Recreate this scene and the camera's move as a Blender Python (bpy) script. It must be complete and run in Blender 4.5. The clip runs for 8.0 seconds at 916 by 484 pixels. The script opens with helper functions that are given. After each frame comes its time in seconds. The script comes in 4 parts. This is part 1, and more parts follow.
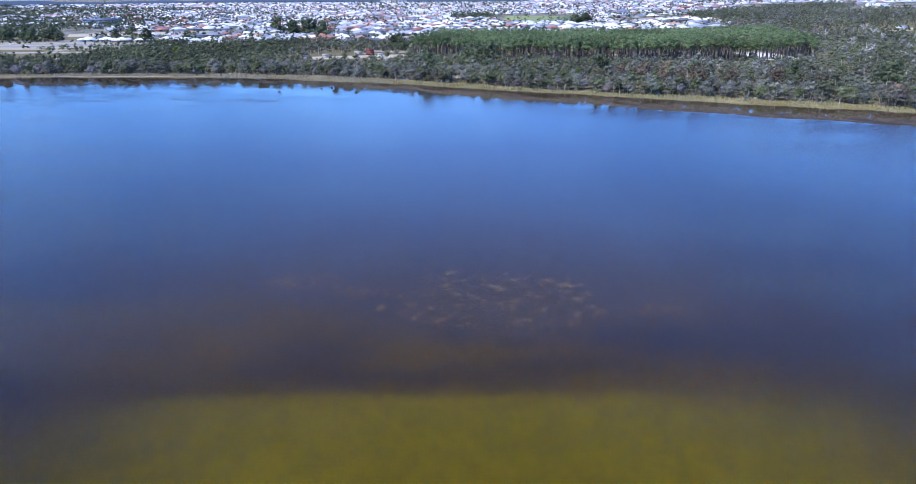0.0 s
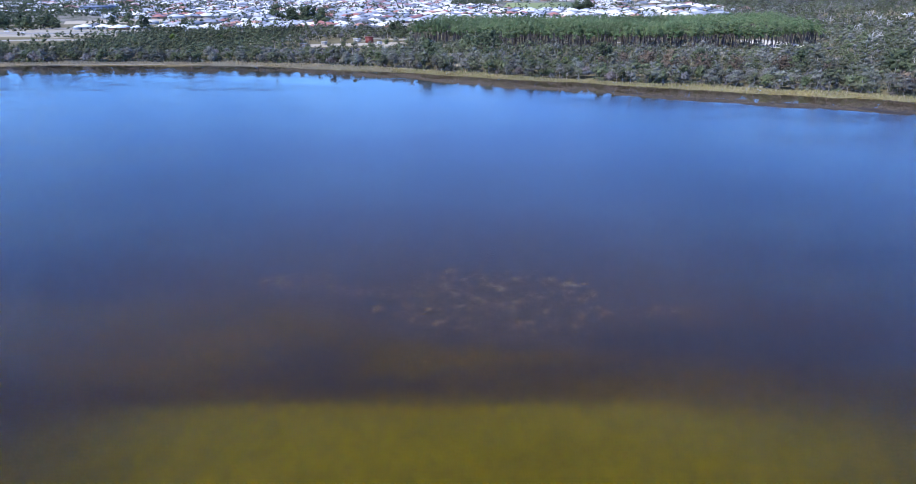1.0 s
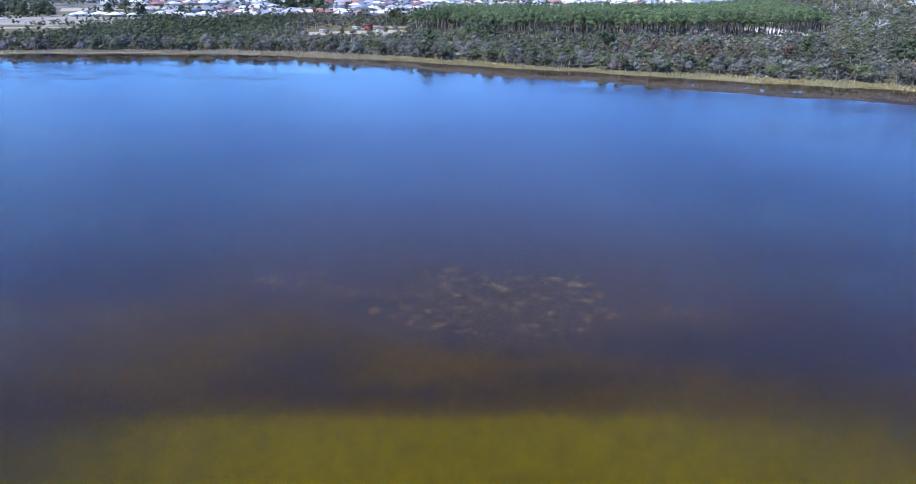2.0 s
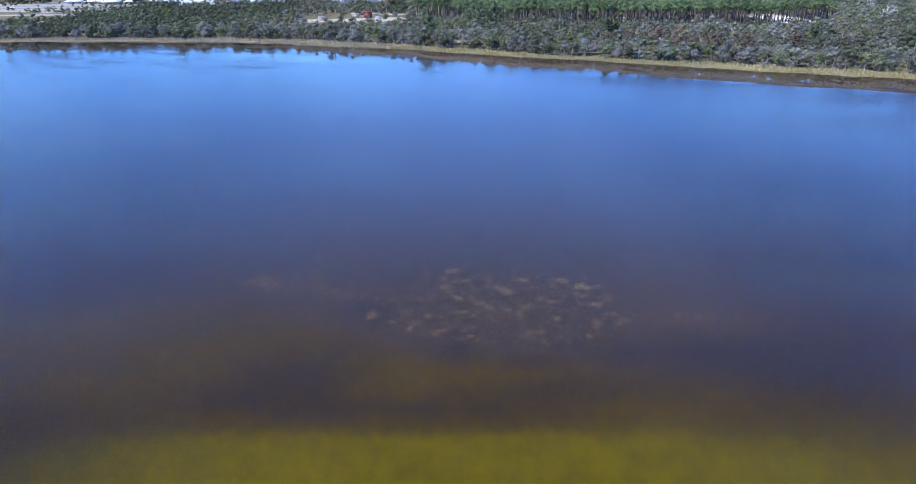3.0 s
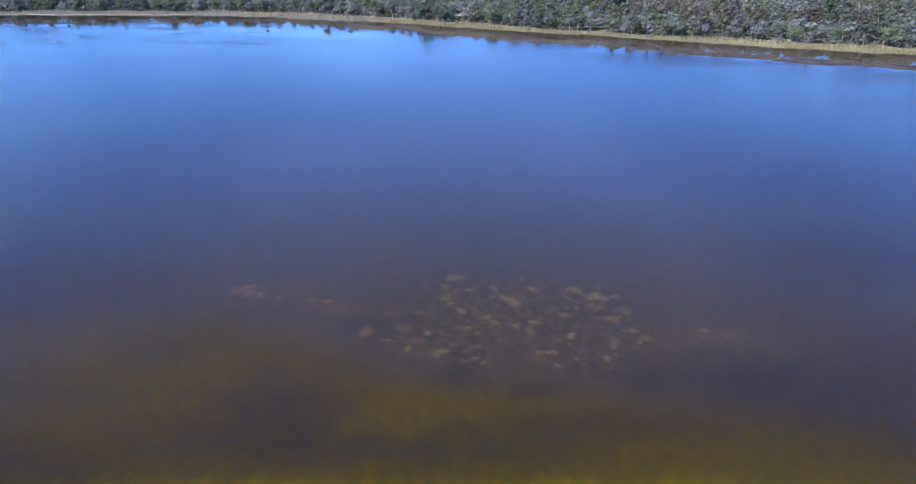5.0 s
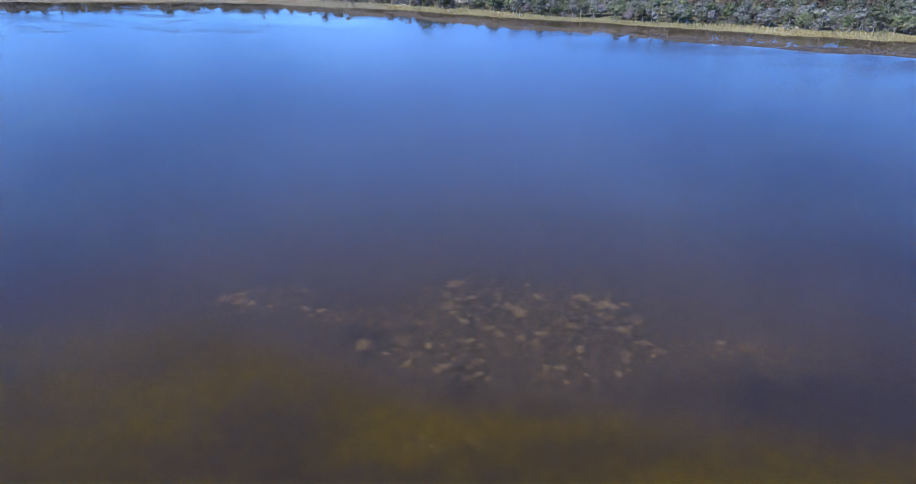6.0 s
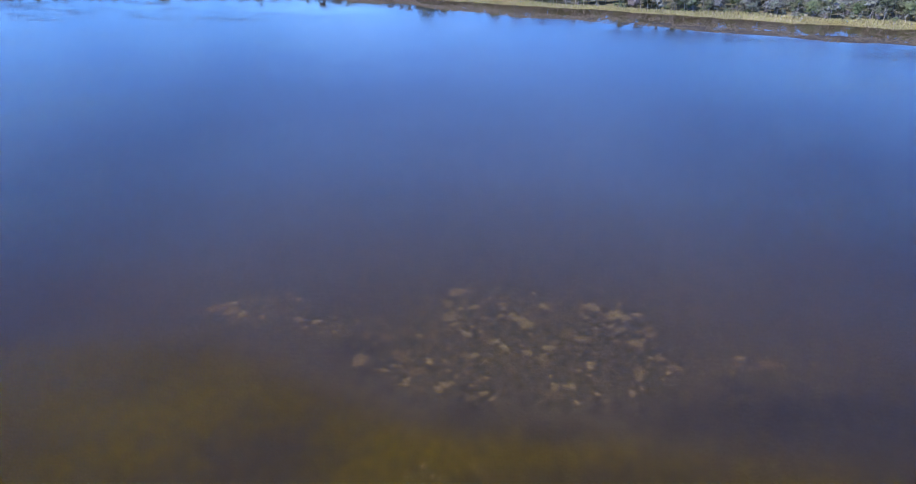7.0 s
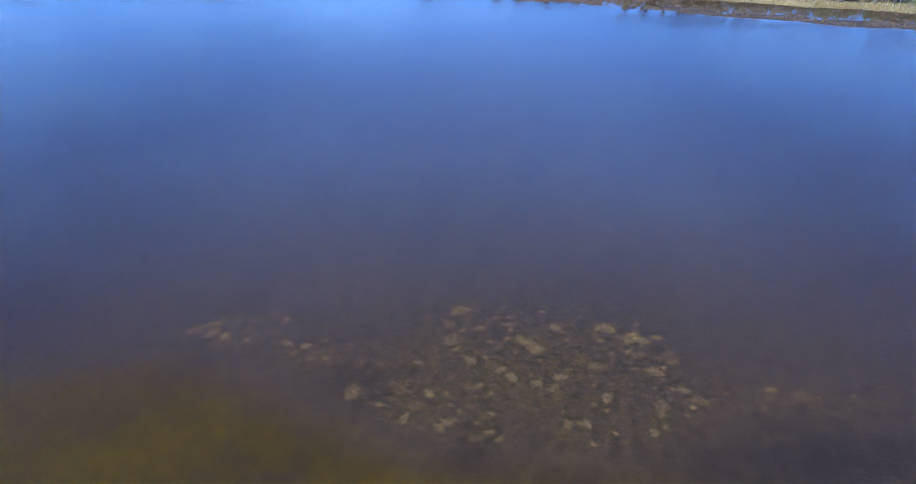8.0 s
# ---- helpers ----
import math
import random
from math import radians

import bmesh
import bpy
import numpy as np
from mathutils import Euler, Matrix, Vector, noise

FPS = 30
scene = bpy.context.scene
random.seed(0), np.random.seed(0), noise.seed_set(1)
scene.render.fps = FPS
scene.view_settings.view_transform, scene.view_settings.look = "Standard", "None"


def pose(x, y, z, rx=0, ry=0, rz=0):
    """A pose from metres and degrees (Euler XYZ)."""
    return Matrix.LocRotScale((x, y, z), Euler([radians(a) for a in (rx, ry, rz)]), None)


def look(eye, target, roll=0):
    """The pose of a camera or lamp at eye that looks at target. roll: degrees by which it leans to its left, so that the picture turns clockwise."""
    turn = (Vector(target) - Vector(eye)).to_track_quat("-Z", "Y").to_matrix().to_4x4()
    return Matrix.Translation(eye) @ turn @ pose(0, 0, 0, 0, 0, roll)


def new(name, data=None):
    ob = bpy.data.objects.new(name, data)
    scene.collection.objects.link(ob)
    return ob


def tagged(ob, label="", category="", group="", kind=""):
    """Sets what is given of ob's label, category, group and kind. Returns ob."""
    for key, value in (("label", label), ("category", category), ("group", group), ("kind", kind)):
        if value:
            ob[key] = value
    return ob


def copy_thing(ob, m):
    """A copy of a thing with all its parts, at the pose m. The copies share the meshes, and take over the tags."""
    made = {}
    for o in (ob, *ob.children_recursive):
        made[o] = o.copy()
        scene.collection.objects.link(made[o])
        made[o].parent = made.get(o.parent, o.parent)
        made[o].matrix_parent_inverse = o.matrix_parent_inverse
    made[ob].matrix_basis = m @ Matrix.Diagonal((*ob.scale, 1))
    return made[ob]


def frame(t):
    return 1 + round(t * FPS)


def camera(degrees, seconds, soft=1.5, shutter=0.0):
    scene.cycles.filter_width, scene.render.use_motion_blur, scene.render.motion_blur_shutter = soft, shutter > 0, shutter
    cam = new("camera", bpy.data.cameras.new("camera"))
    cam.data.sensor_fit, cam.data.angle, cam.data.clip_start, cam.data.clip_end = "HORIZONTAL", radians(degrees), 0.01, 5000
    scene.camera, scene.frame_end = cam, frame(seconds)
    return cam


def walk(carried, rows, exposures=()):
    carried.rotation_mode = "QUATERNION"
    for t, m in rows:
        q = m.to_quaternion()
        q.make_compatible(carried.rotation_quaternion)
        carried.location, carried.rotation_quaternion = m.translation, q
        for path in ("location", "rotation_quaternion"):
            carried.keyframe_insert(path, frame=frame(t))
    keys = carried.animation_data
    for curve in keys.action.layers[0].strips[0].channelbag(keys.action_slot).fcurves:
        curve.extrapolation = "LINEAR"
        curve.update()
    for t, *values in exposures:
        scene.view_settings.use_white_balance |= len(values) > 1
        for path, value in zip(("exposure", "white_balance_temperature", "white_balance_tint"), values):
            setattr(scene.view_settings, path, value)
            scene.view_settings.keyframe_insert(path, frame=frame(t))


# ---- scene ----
cam = camera(66.0, 8.0, soft=0.8)
# seconds, eye in metres, then yaw, pitch and roll in degrees
PATH = [
    (0, 0.01, 0.00, 50.00, 0.01, -19.12, -0.21),
    (0.5, 0.08, 2.57, 50.06, 0.03, -19.61, -0.22),
    (1, 0.23, 5.49, 49.86, 0.06, -20.08, -0.22),
    (1.5, 0.20, 8.06, 49.74, 0.05, -20.54, -0.16),
    (3, -0.03, 16.89, 49.41, 0.12, -21.97, -0.22),
    (3.5, -0.10, 19.69, 49.63, 0.16, -22.49, -0.26),
    (4, -0.15, 22.57, 49.78, 0.17, -23.02, -0.26),
    (4.5, -0.27, 25.41, 50.03, 0.17, -23.62, -0.23),
    (6, -0.72, 34.75, 50.16, 0.16, -25.29, -0.30),
    (6.5, -0.89, 37.85, 50.18, 0.20, -25.84, -0.31),
    (7, -1.04, 40.88, 50.29, 0.18, -26.37, -0.34),
    (7.5, -1.17, 44.15, 50.29, 0.19, -26.94, -0.34),
    (7.8, -1.26, 46.03, 50.31, 0.20, -27.27, -0.34),
    (7.9, -1.27, 47.39, 50.30, 0.20, -27.44, -0.37),
    (8, -1.30, 50.27, 50.26, 0.22, -27.82, -0.42),
]
walk(cam, [(t, pose(x, y, z, 90 + pitch, 0, yaw) @ pose(0, 0, 0, 0, 0, roll)) for t, x, y, z, yaw, pitch, roll in PATH],
     exposures=[(0.0, 0.39, 5900, 9.0), (4.0, 0.55, 5900, 9.0), (8.0, 0.64, 5900, 9.0)])

# ---- light ----
SUN_ELEVATION, SUN_AZIMUTH = 52.0, 238.0   # degrees; azimuth clockwise from +y
world = bpy.data.worlds.new("sky")
scene.world = world
world.use_nodes = True
wn, wl = world.node_tree.nodes, world.node_tree.links
sky = wn.new("ShaderNodeTexSky")
sky.sky_type = "NISHITA"
sky.sun_disc = False
sky.sun_elevation = radians(SUN_ELEVATION)
sky.sun_rotation = radians(SUN_AZIMUTH)
sky.altitude = 30
sky.air_density, sky.dust_density, sky.ozone_density = 1.0, 0.0, 2.5
wn["Background"].inputs["Strength"].default_value = 0.165
clear = wn.new("ShaderNodeMixRGB")
clear.blend_type = "MULTIPLY"
clear.inputs[0].default_value, clear.inputs[2].default_value = 1.0, (0.44, 0.75, 1.45, 1)
wl.new(sky.outputs["Color"], clear.inputs[1])
# thin low cloud round the horizon
toward, apart, wisp = wn.new("ShaderNodeTexCoord"), wn.new("ShaderNodeSeparateXYZ"), wn.new("ShaderNodeTexNoise")
squash, low_sky, cover = wn.new("ShaderNodeMapping"), wn.new("ShaderNodeMapRange"), wn.new("ShaderNodeMapRange")
squash.inputs["Scale"].default_value = (1, 1, 4.5)
wisp.inputs["Scale"].default_value, wisp.inputs["Detail"].default_value, wisp.inputs["Roughness"].default_value = 3.4, 6, 0.6
wl.new(toward.outputs["Generated"], squash.inputs["Vector"])
wl.new(squash.outputs[0], wisp.inputs["Vector"])
wl.new(toward.outputs["Generated"], apart.inputs[0])
for node, value, low, high, top in ((low_sky, apart.outputs["Z"], 0.34, 0.10, 0.85), (cover, wisp.outputs["Fac"], 0.48, 0.68, 1.0)):
    node.interpolation_type = "SMOOTHSTEP"
    node.inputs["From Min"].default_value, node.inputs["From Max"].default_value, node.inputs["To Max"].default_value = low, high, top
    wl.new(value, node.inputs["Value"])
amount, cloud = wn.new("ShaderNodeMath"), wn.new("ShaderNodeMixRGB")
amount.operation, cloud.blend_type = "MULTIPLY", "MULTIPLY"
wl.new(low_sky.outputs["Result"], amount.inputs[0])
wl.new(cover.outputs["Result"], amount.inputs[1])
wl.new(amount.outputs[0], cloud.inputs[0])
wl.new(clear.outputs[0], cloud.inputs[1])
cloud.inputs[2].default_value = (2.1, 1.75, 1.4, 1)
wl.new(cloud.outputs[0], wn["Background"].inputs["Color"])
sun = new("sun", bpy.data.lights.new("sun", "SUN"))
sun.data.energy, sun.data.angle, sun.data.color = 4.8, radians(0.5), (1.0, 0.95, 0.86)
sa, se = radians(SUN_AZIMUTH), radians(SUN_ELEVATION)
sun_from = Vector((math.sin(sa) * math.cos(se), math.cos(sa) * math.cos(se), math.sin(se)))
sun.matrix_world = look(sun_from * 100, (0, 0, 0))

# ---- materials ----


class Nodes:
    """A short way to write a node material."""

    def __init__(self, name):
        self.mat = bpy.data.materials.new(name)
        self.mat.use_nodes = True
        self.tree = self.mat.node_tree
        self.bsdf = self.tree.nodes["Principled BSDF"]
        self.where = self.add("ShaderNodeTexCoord").outputs["Object"]
        self.place = self.add("ShaderNodeNewGeometry").outputs["Position"]

    def add(self, kind, **settings):
        node = self.tree.nodes.new(kind)
        for key, value in settings.items():
            if key == "operation":
                node.operation = value
            elif key == "blend_type":
                node.blend_type = value
            elif key == "data_type":
                node.data_type = value
        return node

    def put(self, socket, value):
        if isinstance(value, bpy.types.NodeSocket):
            self.tree.links.new(value, socket)
        elif isinstance(value, (tuple, list)) and len(value) == 3 and socket.type == "RGBA":
            socket.default_value = (*value, 1)
        else:
            socket.default_value = value

    def math(self, operation, a, b=0.0, c=0.0):
        node = self.add("ShaderNodeMath", operation=operation)
        for n, v in enumerate((a, b, c)):
            self.put(node.inputs[n], v)
        return node.outputs[0]

    def step(self, value, low, high):
        node = self.add("ShaderNodeMapRange")
        node.interpolation_type = "SMOOTHSTEP"
        self.put(node.inputs["Value"], value)
        self.put(node.inputs["From Min"], low)
        self.put(node.inputs["From Max"], high)
        return node.outputs["Result"]

    def noise(self, scale, detail=3.0, rough=0.55, vector=None, stretch=None):
        node = self.add("ShaderNodeTexNoise")
        vector = self.where if vector is None else vector
        if stretch:
            mapping = self.add("ShaderNodeMapping")
            self.put(mapping.inputs["Vector"], vector)
            mapping.inputs["Scale"].default_value = stretch
            vector = mapping.outputs[0]
        self.put(node.inputs["Vector"], vector)
        node.inputs["Scale"].default_value = scale
        node.inputs["Detail"].default_value = detail
        node.inputs["Roughness"].default_value = rough
        return node.outputs["Fac"]

    def waves(self, across, along, azimuth, detail=2.0, rough=0.5):
        """Noise drawn out into crests: metres across and along a crest, which runs towards the azimuth (clockwise from +y)."""
        mapping = self.add("ShaderNodeMapping")
        mapping.vector_type = "TEXTURE"
        self.put(mapping.inputs["Vector"], self.where)
        mapping.inputs["Scale"].default_value = (across, along, 1)
        mapping.inputs["Rotation"].default_value = (0, 0, radians(-azimuth))
        return self.noise(1.0, detail, rough, vector=mapping.outputs[0])

    def blob(self, x, y, cx, cy, rx, ry, wobble):
        """1 inside an ellipse with a soft uneven rim, 0 outside."""
        u = self.math("DIVIDE", self.math("SUBTRACT", x, cx), rx)
        w = self.math("DIVIDE", self.math("SUBTRACT", y, cy), ry)
        r = self.math("SQRT", self.math("ADD", self.math("MULTIPLY", u, u), self.math("MULTIPLY", w, w)))
        return self.step(self.math("ADD", r, wobble), 1.5, 0.2)

    def mix(self, factor, a, b, blend="MIX"):
        node = self.add("ShaderNodeMixRGB", blend_type=blend)
        for n, v in enumerate((factor, a, b)):
            self.put(node.inputs[n], v)
        return node.outputs[0]

    def ramp(self, value, stops, constant=False):
        node = self.add("ShaderNodeValToRGB")
        node.color_ramp.interpolation = "CONSTANT" if constant else "LINEAR"
        while len(node.color_ramp.elements) < len(stops):
            node.color_ramp.elements.new(0.5)
        for e, (at, colour) in zip(node.color_ramp.elements, stops):
            e.position, e.color = at, (*colour, 1)
        self.put(node.inputs[0], value)
        return node.outputs[0]

    def bump(self, height, strength=0.5, distance=0.05):
        node = self.add("ShaderNodeBump")
        self.put(node.inputs["Height"], height)
        self.put(node.inputs["Strength"], strength)
        node.inputs["Distance"].default_value = distance
        self.tree.links.new(node.outputs[0], self.bsdf.inputs["Normal"])

    def done(self, colour, rough=0.8, metal=0.0, specular=0.3):
        self.put(self.bsdf.inputs["Base Color"], colour)
        self.put(self.bsdf.inputs["Roughness"], rough)
        self.put(self.bsdf.inputs["Metallic"], metal)
        self.bsdf.inputs["Specular IOR Level"].default_value = specular
        return self.mat

    def split(self):
        node = self.add("ShaderNodeSeparateXYZ")
        self.put(node.inputs[0], self.place)
        return node.outputs

    def object_random(self):
        return self.add("ShaderNodeObjectInfo").outputs["Random"]

    def island_random(self):
        return self.add("ShaderNodeNewGeometry").outputs["Random Per Island"]


def water_material():
    """Tea-coloured water: short crossing ripples in the wind, wind lanes far out, a sheltered mirror along the shore."""
    k = Nodes("lake water")
    x, y, _ = k.split()
    off_shore = k.math("SUBTRACT", k.math("SUBTRACT", 490.0, k.math("MULTIPLY", k.math("MAXIMUM", k.math("ADD", x, 140.0), 0.0), 0.53)), y)
    gust = k.noise(0.03, 4, 0.6, stretch=(0.5, 1.2, 1))
    open_side = k.math("MULTIPLY", k.step(x, -70.0, 40.0), 38.0)
    sheltered = k.step(k.math("ADD", k.math("ADD", off_shore, open_side), k.math("MULTIPLY_ADD", gust, 90.0, -45.0)), 92.0, 58.0)
    lane = k.step(k.waves(36.0, 15.0, 12.0, 8, 0.74), 0.49, 0.60)
    lane = k.math("MULTIPLY", k.math("MULTIPLY", lane, k.step(k.noise(0.009, 3, 0.6), 0.40, 0.54)), k.math("MULTIPLY", k.step(off_shore, 220.0, 110.0), k.step(x, 60.0, -40.0)))
    east = k.waves(0.36, 1.35, -27.0)
    west = k.waves(0.36, 1.2, 10.0)
    side = k.step(x, -14.0, 30.0)
    ripple = k.math("ADD", k.math("MULTIPLY", east, k.math("MULTIPLY_ADD", side, 0.75, 0.25)), k.math("MULTIPLY", west, k.math("MULTIPLY_ADD", side, -0.75, 1.0)))
    height = k.math("ADD", k.math("MULTIPLY_ADD", k.waves(1.9, 5.0, -20.0), 0.6, ripple), k.math("MULTIPLY", k.waves(0.4, 0.5, 0.0), 0.30))
    wind = k.math("MULTIPLY_ADD", k.step(gust, 0.35, 0.65), 0.45, 0.70)
    wind = k.math("MULTIPLY", wind, k.math("MULTIPLY_ADD", k.math("MULTIPLY", k.step(off_shore, 330.0, 150.0), k.math("MULTIPLY_ADD", k.step(x, 20.0, 130.0), -0.45, 1.0)), -0.62, 1.0))
    wind = k.math("MULTIPLY", wind, k.math("MULTIPLY_ADD", sheltered, -0.93, 1.0))
    k.bump(height, k.math("ADD", wind, k.math("MULTIPLY", lane, 0.55)), 0.090)
    k.bsdf.inputs["Transmission Weight"].default_value = 1.0
    k.bsdf.inputs["IOR"].default_value = 1.205
    return k.done((0.95, 0.84, 0.62), k.math("MULTIPLY_ADD", sheltered, -0.03, 0.05), 0.0, 0.5)


def bed_material():
    """Bottom of the lake: an algae flat, olive mud, brown silt and dark deeps, with sky blue and vignetting painted in.
    """
    k = Nodes("lake bed")
    x, y, _ = k.split()
    wob = k.math("MULTIPLY_ADD", k.noise(0.045, 3), 7.0, -3.5)
    frayed = k.math("MULTIPLY_ADD", k.noise(0.8, 4, 0.65, stretch=(1.0, 0.3, 1)), 5.0, -2.5)
    right = k.math("MAXIMUM", k.math("SUBTRACT", x, 24.0), 0.0)
    left = k.math("MAXIMUM", k.math("SUBTRACT", -38.0, x), 0.0)
    edge = k.math("SUBTRACT", k.math("SUBTRACT", 83.0, k.math("MULTIPLY", right, 0.12)), k.math("MULTIPLY", left, 0.36))
    width = k.math("ADD", k.math("MULTIPLY_ADD", right, 0.28, 1.5), k.math("MULTIPLY", left, 0.35))
    yy = k.math("ADD", k.math("ADD", y, frayed), k.math("MULTIPLY", wob, 0.25))
    flat = k.math("SUBTRACT", 1.0, k.step(k.math("DIVIDE", k.math("SUBTRACT", yy, edge), width), -1.0, 1.0))
    slope = k.math("MINIMUM", k.math("MAXIMUM", k.math("ADD", x, 33.0), 0.0), 27.0)
    east = k.math("MULTIPLY", k.math("MAXIMUM", k.math("SUBTRACT", x, -6.0), 0.0), 0.13)
    edge2 = k.math("SUBTRACT", k.math("SUBTRACT", 115.5, k.math("MULTIPLY", slope, 0.57)), east)
    olive = k.math("SUBTRACT", 1.0, k.step(k.math("SUBTRACT", k.math("ADD", y, wob), edge2), -5.0, 5.0))
    grain = k.noise(1.7, 5, 0.65)
    blot = k.step(k.noise(1.25, 3, 0.6), 0.58, 0.68)
    patch = k.step(k.noise(0.06, 4, 0.6, stretch=(0.7, 1.5, 1)), 0.42, 0.68)
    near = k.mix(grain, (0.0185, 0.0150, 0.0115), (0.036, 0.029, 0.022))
    # blue sky reflection of the middle distance, painted into the bed colour
    sky_blue = k.mix(grain, (0.021, 0.026, 0.048), (0.035, 0.044, 0.080))
    deep = k.mix(k.step(k.math("ADD", y, wob), 112.0, 190.0), near, sky_blue)
    # lens vignetting painted into the bed: darker away from the view axis
    vignette = k.step(k.math("ADD", k.math("ABSOLUTE", k.math("ADD", x, 2.0)), k.math("MULTIPLY", wob, 3.0)), 32.0, 85.0)
    deep = k.mix(k.math("MULTIPLY", vignette, 0.82), deep, (0.018, 0.013, 0.010))
    mud = k.mix(grain, (0.0225, 0.0158, 0.0005), (0.040, 0.028, 0.001))
    mud = k.mix(k.math("MULTIPLY", patch, 0.28), mud, (0.012, 0.010, 0.007))
    algae = k.mix(grain, (0.041, 0.0335, 0.0001), (0.066, 0.054, 0.0002))
    algae = k.mix(k.math("MULTIPLY", blot, 0.85), algae, (0.032, 0.026, 0.002))
    colour = k.mix(k.math("MULTIPLY", olive, 0.95), deep, mud)
    ragged = k.math("ADD", k.math("MULTIPLY_ADD", k.noise(0.4, 5, 0.7), 2.2, -1.1), k.math("MULTIPLY", wob, 0.05))
    # the last ellipse is painted dark to offset sky reflection at the right
    for cx, cy, rx, ry, much in ((-21.5, 94.0, 10.0, 8.5, 0.55), (-0.4, 102.3, 3.4, 4.2, 0.4), (9.0, 98.6, 4.2, 1.8, 0.4), (12.0, 91.5, 16.0, 3.0, 0.35), (-10.0, 88.0, 18.0, 2.5, 0.5), (-12.0, 113.0, 7.0, 4.0, 0.25), (30.0, 101.0, 13.0, 4.0, 0.45), (46.0, 97.0, 20.0, 9.0, 0.5)):
        colour = k.mix(k.math("MULTIPLY", k.blob(x, y, cx, cy, rx, ry, ragged), much), colour, (0.010, 0.009, 0.010))
    colour = k.mix(flat, colour, algae)
    mottle = k.step(k.noise(0.75, 5, 0.68, stretch=(1.0, 0.7, 1)), 0.34, 0.66)
    colour = k.mix(1.0, colour, k.math("MULTIPLY_ADD", mottle, 0.40, 0.80), "MULTIPLY")
    # more vignetting painted over mud and algae, strongest on the near flat
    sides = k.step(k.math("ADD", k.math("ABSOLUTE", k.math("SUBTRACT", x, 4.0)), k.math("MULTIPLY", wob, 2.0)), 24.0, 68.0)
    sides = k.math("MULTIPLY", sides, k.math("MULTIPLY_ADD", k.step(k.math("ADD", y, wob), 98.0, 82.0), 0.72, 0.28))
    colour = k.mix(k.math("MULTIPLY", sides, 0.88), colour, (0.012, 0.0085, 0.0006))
    k.bump(grain, 0.6, 0.2)
    return k.done(colour, 1.0, 0, 0.0)


def ground_material():
    """Sand, dry grass and litter; paler and greyer among the streets."""
    k = Nodes("sandy ground")
    x, y, _ = k.split()
    big, small = k.noise(0.02, 4, 0.6), k.noise(0.4, 5, 0.65)
    grass = k.mix(small, (0.10, 0.085, 0.045), (0.20, 0.17, 0.095))
    sand = k.mix(small, (0.36, 0.32, 0.25), (0.52, 0.47, 0.38))
    bush = k.mix(k.step(big, 0.55, 0.70), grass, sand)
    lots = k.mix(k.step(k.noise(0.035, 3, 0.7), 0.40, 0.58), (0.19, 0.175, 0.155), (0.06, 0.07, 0.04))
    lots = k.mix(k.step(small, 0.5, 0.64), lots, (0.32, 0.28, 0.23))
    town = k.step(y, 890, 1010)
    k.bump(small, 0.5, 0.3)
    return k.done(k.mix(town, bush, lots), 0.95, 0, 0.1)


def leaf_material(name, dark, light, tint, scale=0.10):
    k = Nodes(name)
    one = k.noise(scale, 2, 0.6, vector=k.place)
    tree_tone = k.ramp(one, [(0.30, dark), (0.46, light), (0.56, tint), (0.70, dark)])
    each = k.math("MULTIPLY_ADD", k.island_random(), 0.30, 0.85)
    fine = k.noise(1.1, 3, 0.7, vector=k.place)
    each = k.math("MULTIPLY", each, k.math("MULTIPLY_ADD", k.step(fine, 0.32, 0.68), 0.30, 0.85))
    stand = k.step(k.noise(0.022, 3, 0.6, vector=k.place), 0.36, 0.64)
    each = k.math("MULTIPLY", each, k.math("MULTIPLY_ADD", stand, 0.60, 0.70))
    base = k.mix(1.0, tree_tone, each, "MULTIPLY")
    k.bump(fine, 0.7, 0.5)
    k.done(base, 0.7, 0, 0.2)
    thin, both = k.add("ShaderNodeBsdfTranslucent"), k.add("ShaderNodeMixShader")
    k.put(thin.inputs["Color"], base)
    both.inputs[0].default_value = 0.18
    k.tree.links.new(k.bsdf.outputs[0], both.inputs[1])
    k.tree.links.new(thin.outputs[0], both.inputs[2])
    k.tree.links.new(both.outputs[0], k.tree.nodes["Material Output"].inputs["Surface"])
    return k.mat


def bark_material(name, dark, light):
    k = Nodes(name)
    n = k.noise(1.3, 4, 0.65, stretch=(1, 1, 0.25))
    k.bump(n, 0.5, 0.05)
    return k.done(k.mix(k.step(n, 0.35, 0.65), dark, light), 0.85, 0, 0.2)


def speckled(name, dark, light, scale=1.0, rough=0.85, metal=0.0, random_light=False):
    k = Nodes(name)
    n = k.noise(scale, 4, 0.65)
    colour = k.mix(n, dark, light)
    if random_light:
        colour = k.mix(k.math("MULTIPLY", k.island_random(), 0.7), colour, light)
    k.bump(n, 0.3, 0.03)
    return k.done(colour, rough, metal, 0.3)


def weed_material():
    k = Nodes("tawny water weed")
    pale = k.math("POWER", k.object_random(), 1.6)
    colour = k.mix(pale, (0.046, 0.035, 0.016), (0.155, 0.116, 0.046))
    return k.done(k.mix(k.math("MULTIPLY", k.island_random(), 0.5), colour, (0.036, 0.027, 0.015)), 0.9, 0, 0.1)


